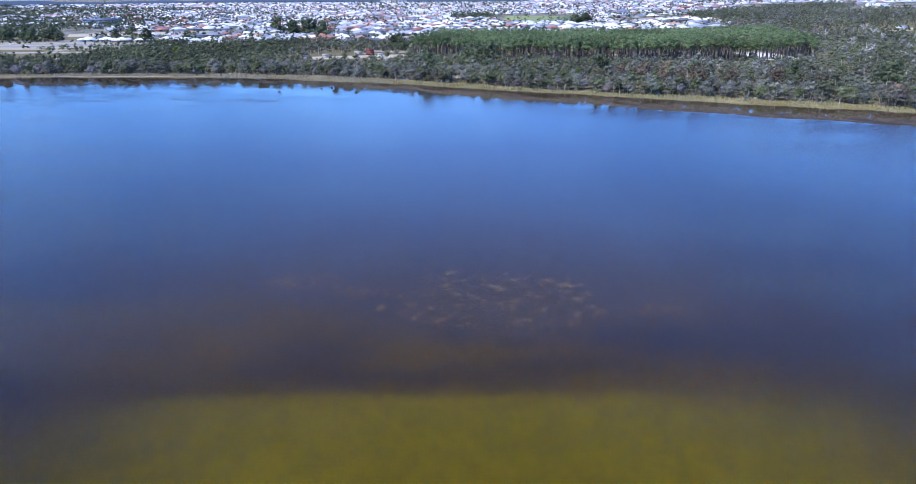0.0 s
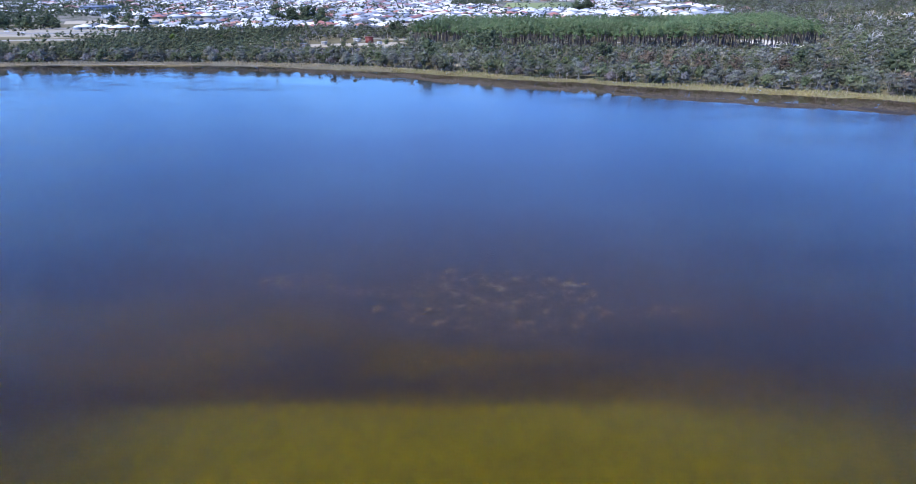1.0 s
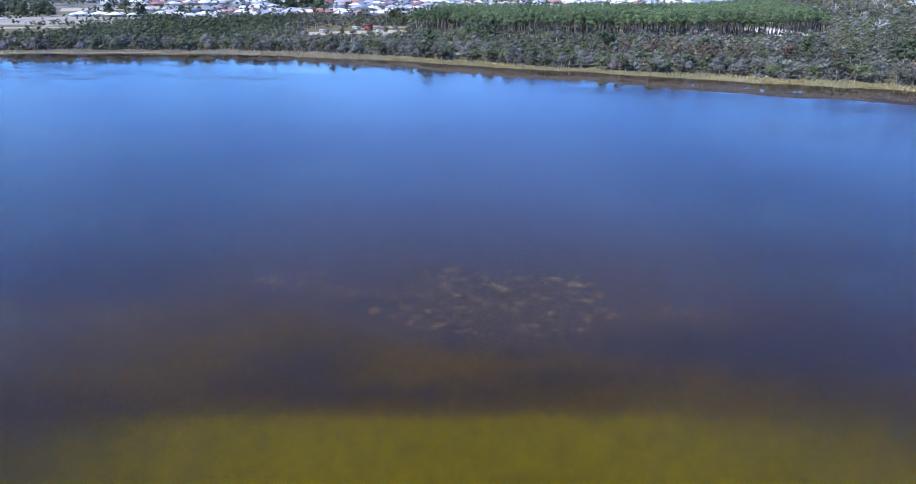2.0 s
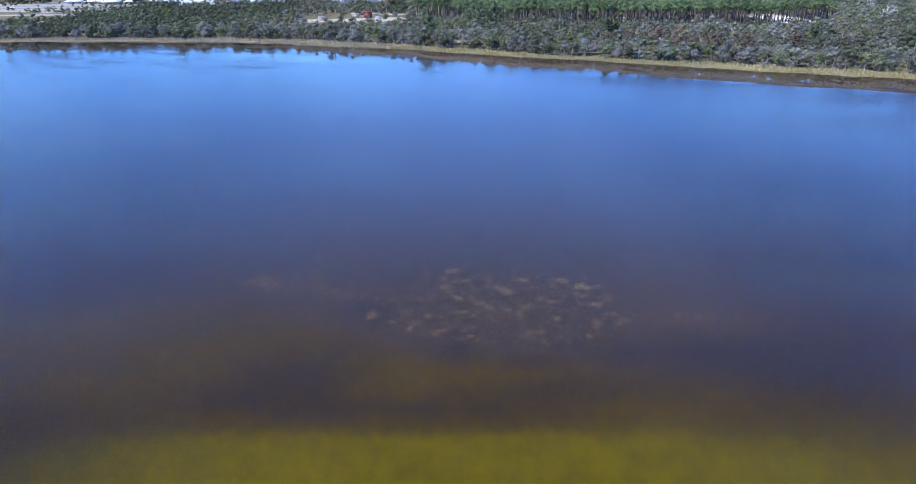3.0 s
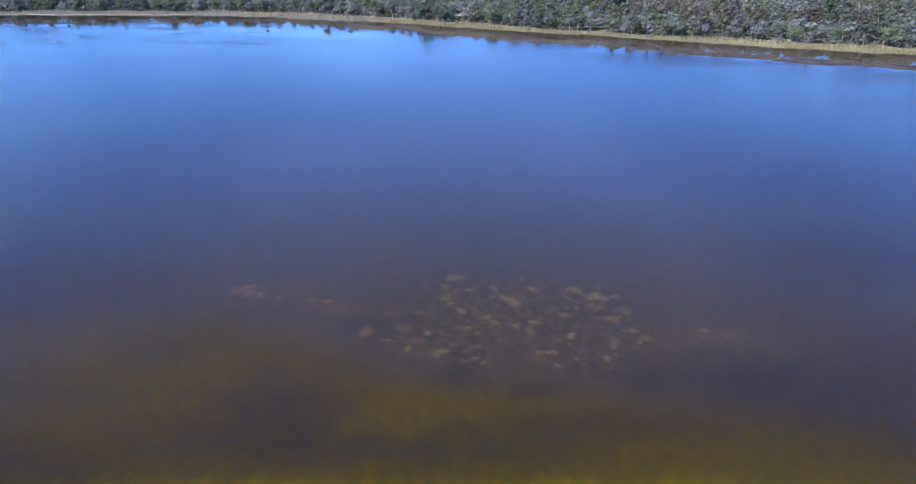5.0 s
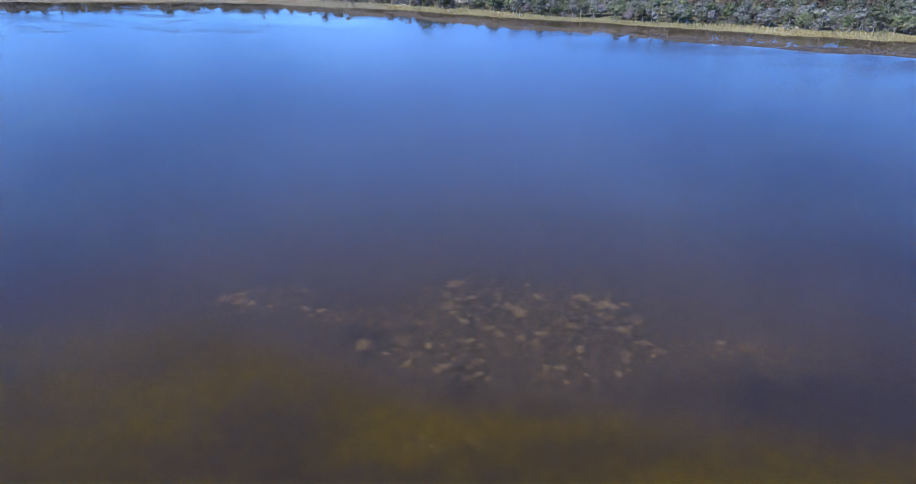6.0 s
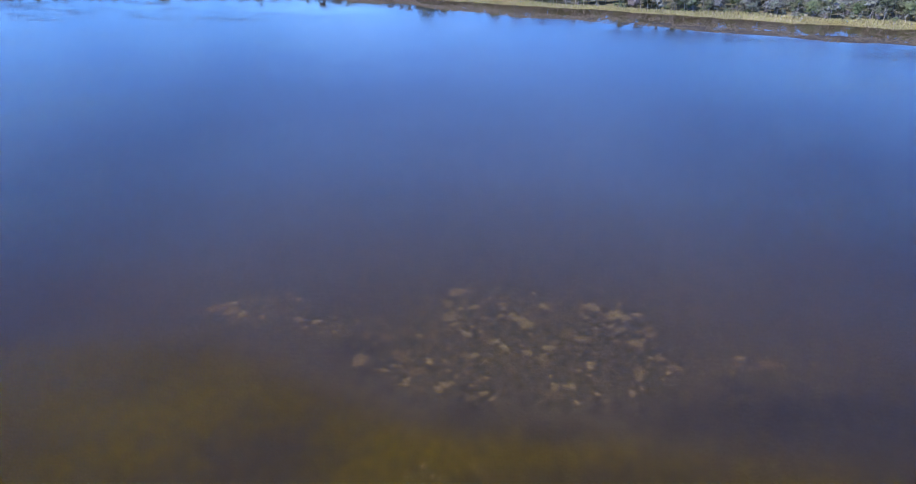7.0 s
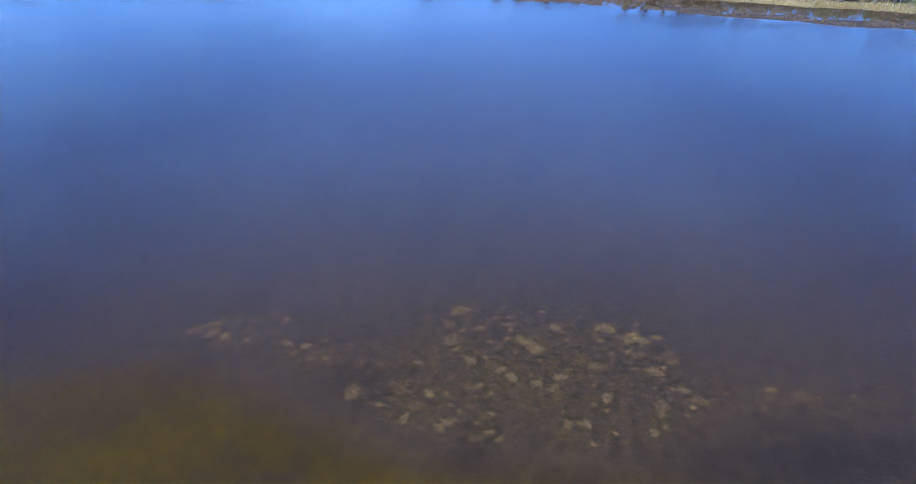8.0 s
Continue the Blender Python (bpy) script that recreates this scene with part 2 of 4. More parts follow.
ROOF_STOPS = [(0.0, (0.84, 0.80, 0.73)), (0.22, (0.68, 0.62, 0.52)), (0.36, (0.60, 0.60, 0.62)), (0.50, (0.20, 0.21, 0.25)),
              (0.62, (0.36, 0.37, 0.40)), (0.80, (0.37, 0.13, 0.085)), (0.87, (0.47, 0.22, 0.14)), (0.91, (0.10, 0.105, 0.12)), (0.97, (0.22, 0.07, 0.06))]


def roof_material(name, island):
    k = Nodes(name)
    colour = k.ramp(k.island_random() if island else k.object_random(), ROOF_STOPS, True)
    wear = k.noise(0.35, 4, 0.6)
    lines = k.noise(1.0, 1, 0.5, stretch=(3.2, 0.2, 1))
    k.bump(lines, 0.4, 0.05)
    return k.done(k.mix(k.math("MULTIPLY", wear, 0.35), colour, (0.30, 0.29, 0.28)), 0.5, 0, 0.35)


def wall_material(name, island):
    k = Nodes(name)
    colour = k.ramp(k.island_random() if island else k.object_random(), [(0.0, (0.55, 0.47, 0.36)), (0.35, (0.62, 0.58, 0.50)), (0.6, (0.40, 0.24, 0.16)), (0.8, (0.66, 0.65, 0.62))], True)
    return k.done(k.mix(k.math("MULTIPLY", k.noise(1.5, 4), 0.3), colour, (0.25, 0.22, 0.19)), 0.85, 0, 0.2)


M = {
    "water": water_material(),
    "bed": bed_material(),
    "ground": ground_material(),
    "gum": leaf_material("grey-green gum leaves", (0.119, 0.127, 0.095), (0.199, 0.206, 0.157), (0.183, 0.168, 0.147)),
    "bush": leaf_material("olive bush leaves", (0.064, 0.080, 0.036), (0.142, 0.158, 0.076), (0.118, 0.112, 0.074)),
    "pine": leaf_material("green pine needles", (0.090, 0.145, 0.061), (0.174, 0.210, 0.097), (0.136, 0.190, 0.081)),
    "olive_gum": leaf_material("olive-green gum leaves", (0.090, 0.108, 0.056), (0.150, 0.172, 0.085), (0.125, 0.140, 0.075)),
    "lime": leaf_material("bright green leaves", (0.090, 0.135, 0.02), (0.150, 0.205, 0.035), (0.12, 0.17, 0.03)),
    "twig": leaf_material("bare grey twigs", (0.160, 0.144, 0.139), (0.210, 0.210, 0.210), (0.193, 0.156, 0.146)),
    "scrub": leaf_material("dark olive scrub leaves", (0.046, 0.060, 0.029), (0.116, 0.132, 0.064), (0.088, 0.094, 0.056)),
    "dark": leaf_material("dark green garden leaves", (0.043, 0.060, 0.029), (0.101, 0.122, 0.058), (0.072, 0.086, 0.048)),
    "rust": leaf_material("reddish-brown leaves", (0.106, 0.077, 0.050), (0.188, 0.138, 0.094), (0.150, 0.106, 0.075)),
    "pale_bark": bark_material("pale paper bark", (0.22, 0.19, 0.16), (0.58, 0.54, 0.48)),
    "pine_bark": bark_material("dark pine bark", (0.050, 0.042, 0.041), (0.150, 0.128, 0.122)),
    "dead_wood": bark_material("bleached dead wood", (0.46, 0.43, 0.40), (0.74, 0.70, 0.66)),
    "straw": speckled("dry reed straw", (0.20, 0.16, 0.095), (0.46, 0.39, 0.26), 0.2, random_light=True),
    "reed": speckled("yellow-green reed", (0.15, 0.135, 0.055), (0.36, 0.32, 0.13), 0.2, random_light=True),
    "mat": speckled("rotting brown reed litter", (0.020, 0.015, 0.011), (0.110, 0.084, 0.060), 0.35, random_light=True),
    "mud": speckled("wet brown mud with matted litter", (0.011, 0.008, 0.006), (0.048, 0.036, 0.025), 0.5, 0.95),
    "weed": weed_material(),
    "weed_pale": speckled("pale yellowish water weed", (0.065, 0.049, 0.022), (0.165, 0.125, 0.050), 1.6, random_light=True),
    "weed_dark": speckled("brown water weed", (0.030, 0.022, 0.010), (0.058, 0.043, 0.018), 0.5, random_light=True),
    "roof": roof_material("house roof", False),
    "roof_far": roof_material("roofs of the suburb", True),
    "white_roof": speckled("white roof sheeting", (0.66, 0.65, 0.62), (0.80, 0.79, 0.76), 0.4, 0.5),
    "wall": wall_material("rendered house wall", False),
    "wall_far": wall_material("walls of the suburb", True),
    "asphalt": speckled("weathered asphalt", (0.17, 0.17, 0.17), (0.26, 0.255, 0.25), 0.6),
    "sand": speckled("pale bare sand", (0.27, 0.225, 0.155), (0.50, 0.43, 0.32), 0.08),
    "scrubby": speckled("grey sand with dry tufts", (0.15, 0.135, 0.085), (0.46, 0.40, 0.31), 0.09),
    "white_sand": speckled("bright white sand", (0.52, 0.47, 0.38), (0.70, 0.64, 0.54), 0.15),
    "verge": speckled("trodden grey sand", (0.24, 0.215, 0.175), (0.35, 0.315, 0.26), 0.2),
    "lawn": speckled("irrigated lawn", (0.15, 0.18, 0.06), (0.25, 0.27, 0.11), 0.05),
    "glass": speckled("dark window glass", (0.03, 0.035, 0.045), (0.06, 0.065, 0.08), 0.5, 0.1),
    "door": speckled("pale garage door", (0.55, 0.54, 0.52), (0.68, 0.67, 0.65), 0.5, 0.5),
    "red_steel": speckled("red sheet steel", (0.13, 0.03, 0.025), (0.20, 0.05, 0.04), 0.4, 0.55),
    "blue_steel": speckled("blue-grey sheet steel", (0.10, 0.125, 0.18), (0.15, 0.175, 0.24), 0.2, 0.5),
    "white_steel": speckled("white sheet steel", (0.62, 0.62, 0.60), (0.78, 0.78, 0.76), 0.3, 0.5),
    "tin": speckled("weathered pale roof sheeting", (0.36, 0.33, 0.28), (0.60, 0.56, 0.50), 0.3, 0.6),
    "car_paint": speckled("white car paint", (0.70, 0.70, 0.70), (0.80, 0.80, 0.80), 0.5, 0.25),
    "tyre": speckled("black tyre rubber", (0.02, 0.02, 0.02), (0.04, 0.04, 0.04), 2.0, 0.9),
}

# ---- building helpers ----
rng = np.random.default_rng(7)


def smooth(v):
    v = np.clip(v, 0, 1)
    return v * v * (3 - 2 * v)


SHORE_X = (-900, -520, -320, -142, -87, -35, 61, 114, 165, 208, 300, 420, 560)
SHORE_Y = (470, 500, 504, 498, 481, 458, 400, 378, 355, 334, 290, 215, 60)


def shore(x):
    """The line behind the reeds where dry ground begins."""
    return np.interp(x, SHORE_X, SHORE_Y) + 2.5 * np.sin(np.asarray(x) * 0.11) + 1.5 * np.sin(np.asarray(x) * 0.047 + 1)


def inland(x, y):
    """Metres from the lake, negative in it."""
    return np.maximum.reduce([y - shore(x), -700 - y + 0 * x, -880 - x + 0 * y, x - 560 + 0 * y])


def ground_z(x, y):
    d = inland(x, y)
    z = 1.2 * smooth(d / 40) + 2.0 * smooth((d - 40) / 250) - 4.0 * smooth(-d / 25) + 0.25 * smooth((d + 7) / 7)
    z = z + 24 * smooth((x - 180) / 520) * smooth((d - 70) / 650)
    return z + 0.0115 * np.clip(y - 1000, 0, 3400)


def mesh_from(name, verts, quads=None, tris=None, quad_mat=None, tri_mat=None, smooth_faces=False):
    """A mesh from arrays of vertices, quads and triangles."""
    quads = np.zeros((0, 4), int) if quads is None else np.asarray(quads, int).reshape(-1, 4)
    tris = np.zeros((0, 3), int) if tris is None else np.asarray(tris, int).reshape(-1, 3)
    me = bpy.data.meshes.new(name)
    me.vertices.add(len(verts))
    me.vertices.foreach_set("co", np.asarray(verts, np.float32).ravel())
    loops = np.concatenate([quads.ravel(), tris.ravel()]).astype(np.int32)
    starts = np.concatenate([np.arange(len(quads)) * 4, 4 * len(quads) + np.arange(len(tris)) * 3]).astype(np.int32)
    me.loops.add(len(loops))
    me.loops.foreach_set("vertex_index", loops)
    me.polygons.add(len(starts))
    me.polygons.foreach_set("loop_start", starts)
    if quad_mat is not None or tri_mat is not None:
        a = np.zeros(len(quads)) if quad_mat is None else quad_mat
        b = np.zeros(len(tris)) if tri_mat is None else tri_mat
        me.polygons.foreach_set("material_index", np.concatenate([a, b]).astype(np.int32))
    me.update(calc_edges=True)
    if smooth_faces:
        me.shade_smooth()
    return me


class Soup:
    """Collects pieces of geometry for one mesh."""

    def __init__(self):
        self.v, self.q, self.t, self.qm, self.tm, self.n = [], [], [], [], [], 0

    def add(self, verts, quads=(), tris=(), mat=0):
        verts = np.asarray(verts, float).reshape(-1, 3)
        if len(quads):
            quads = np.asarray(quads, int).reshape(-1, 4)
            self.q.append(quads + self.n)
            self.qm.append(np.full(len(quads), mat))
        if len(tris):
            tris = np.asarray(tris, int).reshape(-1, 3)
            self.t.append(tris + self.n)
            self.tm.append(np.full(len(tris), mat))
        self.v.append(verts)
        self.n += len(verts)
        return self

    def box(self, x0, y0, z0, x1, y1, z1, mat=0):
        v = [(x, y, z) for z in (z0, z1) for x, y in ((x0, y0), (x1, y0), (x1, y1), (x0, y1))]
        return self.add(v, [(3, 2, 1, 0), (4, 5, 6, 7), (0, 1, 5, 4), (1, 2, 6, 5), (2, 3, 7, 6), (3, 0, 4, 7)], mat=mat)

    def tube(self, a, b, ra, rb, sides=5, mat=0):
        a, b = np.asarray(a, float), np.asarray(b, float)
        w = (b - a) / (np.linalg.norm(b - a) + 1e-9)
        u = np.cross(w, (0.31, 0.17, 0.93) if abs(w[2]) < 0.9 else (1, 0, 0))
        u /= np.linalg.norm(u)
        s = np.cross(w, u)
        ang = np.arange(sides) * 2 * np.pi / sides
        ring = np.cos(ang)[:, None] * u + np.sin(ang)[:, None] * s
        v = np.concatenate([a + ra * ring, b + rb * ring])
        i = np.arange(sides)
        j = (i + 1) % sides
        return self.add(v, np.stack([i, j, j + sides, i + sides], 1), mat=mat)

    def mesh(self, name, smooth_faces=False):
        cat = lambda some, width: np.concatenate(some) if some else np.zeros((0, width), int)  # noqa: E731
        return mesh_from(name, np.concatenate(self.v), cat(self.q, 4), cat(self.t, 3), cat(self.qm, 1).ravel(), cat(self.tm, 1).ravel(), smooth_faces)


def solid(name, me, *materials):
    for m in materials:
        me.materials.append(M[m])
    return new(name, me)


def part(name, me, material, parent, label=""):
    """One mesh object under a thing or a part."""
    if not me.materials:
        me.materials.append(M[material])
    ob = new(name, me)
    ob.parent = parent
    return tagged(ob, label)


def leaf_quads(centre, normal, size, r):
    """Ragged leaf clumps: kite-shaped, bent quads at the centres, facing along the normals."""
    n = len(centre)
    normal = normal / (np.linalg.norm(normal, axis=1, keepdims=True) + 1e-9)
    t = np.cross(normal, r.normal(size=(n, 3)))
    t /= np.linalg.norm(t, axis=1, keepdims=True) + 1e-9
    b = np.cross(normal, t)
    size = np.asarray(size).reshape(-1, 1) * np.ones((n, 1))
    k = r.uniform(0.35, 0.75, (n, 4, 1))
    v = np.stack([centre + t * size * k[:, 0], centre + b * size * k[:, 1] + normal * size * r.uniform(-0.25, 0.1, (n, 1)),
                  centre - t * size * k[:, 2], centre - b * size * k[:, 3] + normal * size * r.uniform(-0.25, 0.1, (n, 1))], 1)
    return v.reshape(-1, 3), np.arange(4 * n).reshape(-1, 4)


def crown_points(base, height, radius, low, count, blobs, r, flat=0.75):
    """Leaf centres and normals for many crowns at once. base (n, 3), height, radius (n,), low: the share of bare trunk."""
    n = len(base)
    ang, rad = r.uniform(0, 2 * np.pi, (n, blobs)), r.uniform(0.25, 0.68, (n, blobs))
    level = np.clip(0.80 - 0.95 * rad ** 2 - r.uniform(0.0, 0.34, (n, blobs)), 0.1, 0.8)
    level[:, 0], rad[:, 0] = 0.78, 0.12
    top = (height * (1 - low))[:, None]
    c = np.stack([base[:, 0:1] + radius[:, None] * rad * np.cos(ang), base[:, 1:2] + radius[:, None] * rad * np.sin(ang),
                  base[:, 2:3] + (height * low)[:, None] + level * top], -1)
    br = radius[:, None] * r.uniform(0.40, 0.66, (n, blobs))
    pick = r.integers(0, blobs, (n, count))
    way = r.normal(size=(n, count, 3))
    way[..., 2] = np.abs(way[..., 2]) * np.where(r.random((n, count)) < 0.8, 1, -0.6)
    way /= np.linalg.norm(way, axis=-1, keepdims=True)
    rows = np.arange(n)[:, None]
    reach = br[rows, pick][..., None] * r.uniform(0.72, 1.14, (n, count, 1))
    p = c[rows, pick] + way * reach * np.array([1, 1, flat])
    return p.reshape(-1, 3), (way + r.normal(scale=0.28, size=way.shape)).reshape(-1, 3), c, br


def ball(level):
    bm = bmesh.new()
    bmesh.ops.create_icosphere(bm, subdivisions=level, radius=1.0)
    bm.verts.index_update()
    out = np.array([v.co[:] for v in bm.verts]), np.array([[v.index for v in f.verts] for f in bm.faces])
    bm.free()
    return out


OCTA = np.array([(1, 0, 0), (-1, 0, 0), (0, 1, 0), (0, -1, 0), (0, 0, 1), (0, 0, -1)], float), np.array([(0, 2, 4), (2, 1, 4), (1, 3, 4), (3, 0, 4), (2, 0, 5), (1, 2, 5), (3, 1, 5), (0, 3, 5)])
CLUMP_SHAPES = {0: OCTA, 1: ball(1)}


def leaf_clumps(centre, radius, flat, level, r):
    """Uneven rounded masses of leaves that fill a crown behind its loose sprays."""
    v, t = CLUMP_SHAPES[level]
    centre, radius = centre.reshape(-1, 3), radius.reshape(-1)
    n = len(centre)
    a = r.uniform(0, 2 * np.pi, n)
    c, s = np.cos(a)[:, None], np.sin(a)[:, None]
    w = np.stack([c * v[:, 0] - s * v[:, 1], s * v[:, 0] + c * v[:, 1], np.repeat(v[None, :, 2] * flat, n, 0)], -1)
    w = w * r.uniform(0.70, 1.15, (n, len(v), 1)) * (0.50 * radius)[:, None, None]
    return (centre[:, None] + w).reshape(-1, 3), (t[None] + (np.arange(n) * len(v))[:, None, None]).reshape(-1, 3)


def forest(name, where, height, radius, low, count, blobs, size, leaf, bark, label, category, r, trunk=0.022, flat=0.75):
    """A stand of trees too many to count, as one mesh: ragged crowns on tapered trunks."""
    where = np.asarray(where, float)
    base = np.column_stack([where, ground_z(where[:, 0], where[:, 1])])
    p, nrm, c, br = crown_points(base, height, radius, low, count, blobs, r, flat)
    cv, ct = leaf_clumps(c, br, flat, 0, r)
    v, q = leaf_quads(p, nrm, np.repeat(size * np.ones(len(base)), count) * r.uniform(0.7, 1.25, len(p)), r)
    ang = np.arange(4) * np.pi / 2
    ring = np.stack([np.cos(ang), np.sin(ang), 0 * ang], -1)
    lean = r.normal(scale=0.04, size=(len(base), 3)) * height[:, None]
    foot = base - (0, 0, 0.3)
    head = base + lean * (1, 1, 0) + np.column_stack([0 * height, 0 * height, height * 0.62])
    tv = np.concatenate([foot[:, None] + ring * (height * trunk * 0.8)[:, None, None], head[:, None] + ring * (height * trunk * 0.35)[:, None, None]], 1)
    o = np.arange(len(base))[:, None, None] * 8
    i = np.arange(4)
    tq = (np.stack([i, (i + 1) % 4, (i + 1) % 4 + 4, i + 4], 1)[None] + o).reshape(-1, 4) + len(v)
    me = mesh_from(name, np.concatenate([v, tv.reshape(-1, 3), cv]), np.concatenate([q, tq]), ct + len(v) + 8 * len(base),
                   np.concatenate([np.zeros(len(q)), np.ones(len(tq))]), None, True)
    return tagged(solid(name, me, leaf, bark), label, category, kind="stuff")


def scatter(x0, x1, y0, y1, gap, keep, r):
    """Jittered places on a grid, kept where keep(x, y) is true."""
    xs, ys = np.meshgrid(np.arange(x0, x1, gap), np.arange(y0, y1, gap))
    x = xs.ravel() + r.uniform(-0.5, 0.5, xs.size) * gap
    y = ys.ravel() + r.uniform(-0.5, 0.5, xs.size) * gap
    k = keep(x, y)
    return np.column_stack([x[k], y[k]])


def seen(x, y, extra=60):
    """Inside the wedge that the walk looks into, with a margin."""
    return np.abs(x) < 0.68 * y + extra

# ---- setting: ground, lake bed, water, far hills ----


def lines(*runs):
    """Grid lines from runs of (start, end, step)."""
    return np.unique(np.concatenate([np.arange(a, b, s) for a, b, s in runs]))


def sheet(name, xs, ys, height):
    gx, gy = np.meshgrid(xs, ys)
    v = np.column_stack([gx.ravel(), gy.ravel(), height(gx, gy).ravel()])
    w = len(xs)
    i = (np.arange(len(ys) - 1)[:, None] * w + np.arange(w - 1)).ravel()
    return mesh_from(name, v, np.stack([i, i + 1, i + 1 + w, i + w], 1), smooth_faces=True)


GX = lines((-6000, -900, 250), (-900, 900, 14), (900, 6100, 250))
GY = lines((-6000, -800, 250), (-800, 250, 60), (250, 1300, 12), (1300, 4600, 60), (4600, 6100, 250))
tagged(solid("ground", sheet("ground", GX, GY, ground_z), "ground"), "sandy ground with dry grass rising gently from the lake", "ground", kind="structure")


def bed_z(x, y):
    z = -0.75 - 0.75 * smooth((y - 78) / 14) - 1.2 * smooth((y - 130) / 120)
    z = z + 0.35 * smooth(1.15 - np.hypot((x - 2) / 24, (y - 114) / 15))
    return z + 0.06 * np.sin(x * 0.9 + 2 * np.sin(y * 0.31)) * np.sin(y * 0.7 + np.sin(x * 0.23))


BX, BY = lines((-860, -90, 35), (-90, 90, 1.5), (90, 560, 35)), lines((-680, 40, 40), (40, 140, 1.5), (140, 520, 20))
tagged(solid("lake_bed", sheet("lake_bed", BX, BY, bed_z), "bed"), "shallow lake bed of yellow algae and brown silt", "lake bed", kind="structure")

water = solid("water", sheet("water", lines((-880, 570, 10)), lines((-700, 530, 10)), lambda x, y: 0 * x), "water")
tagged(water, "wind-rippled tea-coloured lake water reflecting blue sky", "water", kind="structure")
water.visible_shadow = False

HILL_A = np.radians(np.arange(-48, 48.1, 0.1))
hill_x, hill_y = 3330 * np.sin(HILL_A), 3330 * np.cos(HILL_A)
hill_top = ground_z(hill_x, hill_y) + 15 + 3 * np.sin(HILL_A * 19) + 2 * np.sin(HILL_A * 47 + 1) + 1.2 * np.sin(HILL_A * 131)
hv = np.concatenate([np.column_stack([hill_x, hill_y, ground_z(hill_x, hill_y) - 6]), np.column_stack([hill_x * 1.01, hill_y * 1.01, hill_top])])
hn = np.arange(len(HILL_A) - 1)
# aerial haze is painted into the hill colour as a flat blue
M["far_hill"] = speckled("wooded hill with haze painted in blue", (0.048, 0.072, 0.115), (0.065, 0.092, 0.14), 0.01)
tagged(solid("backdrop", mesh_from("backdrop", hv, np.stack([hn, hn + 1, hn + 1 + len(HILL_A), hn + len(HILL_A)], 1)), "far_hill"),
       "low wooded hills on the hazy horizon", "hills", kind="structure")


def strip(name, along, width, lift, material, label, category, kind="structure"):
    """A band of ground cover along a line of (x, y), laid on the terrain, with a real edge."""
    along = np.asarray(along, float)
    far = np.r_[0, np.cumsum(np.hypot(*np.diff(along, axis=0).T))]
    at = np.linspace(0, far[-1], max(2, int(far[-1] / 10)))
    c = np.column_stack([np.interp(at, far, along[:, 0]), np.interp(at, far, along[:, 1])])
    d = np.gradient(c, axis=0)
    nrm = np.column_stack([-d[:, 1], d[:, 0]]) / np.hypot(*d.T)[:, None]
    rows = []
    for s, dz in ((-0.5, -0.6), (-0.5, 0), (-0.17, 0.05), (0.17, 0.05), (0.5, 0), (0.5, -0.6)):
        p = c + nrm * s * width
        rows.append(np.column_stack([p, np.maximum(ground_z(p[:, 0], p[:, 1]), 0.0) + lift + dz]))
    v, n = np.concatenate(rows), len(c)
    q = [(r * n + i, (r + 1) * n + i, (r + 1) * n + i + 1, r * n + i + 1) for r in range(5) for i in range(n - 1)]
    return tagged(solid(name, mesh_from(name, v, [f[::-1] for f in q]), material), label, category, kind=kind)


strip("road", [(-720, 752), (-560, 760), (-430, 762), (-330, 778)], 13, 0.18, "asphalt", "grey asphalt carriageway with pale verges", "road")
strip("road", [(-720, 778), (-560, 786), (-430, 788), (-350, 800)], 7, 0.18, "asphalt", "grey asphalt carriageway beside a verge", "road")
strip("trim", [(-700, 732), (-560, 738), (-430, 740), (-345, 748)], 12, 0.12, "verge", "pale sandy road verge", "verge")
strip("trim", [(-780, 786), (-560, 792), (-400, 792), (-300, 790)], 150, 0.05, "scrubby", "dry scrubby sand beside the road", "sand")
strip("trim", [(-424, 676), (-385, 684), (-335, 680)], 15, 0.15, "verge", "bare pale sand clearing among bushes", "sand")
strip("trim", [(-522, 985), (-430, 1030), (-345, 1040)], 84, 0.15, "sand", "graded bare sand lot beside new houses", "sand")
strip("trim", [(-126, 614), (-90, 622), (-45, 632)], 26, 0.15, "sand", "sandy yard round the red shed", "yard")
strip("trim", [(146, 1350), (166, 1500), (178, 1640)], 140, 0.2, "lawn", "green irrigated park lawn", "lawn")
strip("trim", [(300, 1300), (385, 1330)], 60, 0.2, "sand", "cleared white sand building lot", "sand")
strip("trim", [(238, 594), (270, 594)], 64, 0.15, "white_sand", "bright sand clearing behind the pines", "sand")
strip("trim", [(446, 772), (492, 775)], 22, 0.15, "sand", "pale sand clearing on the wooded rise", "sand")
strip("trim", [(690, 1190), (760, 1300), (810, 1400)], 90, 0.2, "sand", "dry bare field on the rise", "field")
strip("trim", [(-430, 489), (-370, 489.5), (-308, 490.5), (-250, 490), (-210, 489.5), (-165, 486.5), (-128, 482)], 1.3, 0.10, "verge", "thin pale sand beach line at the reeds", "beach")

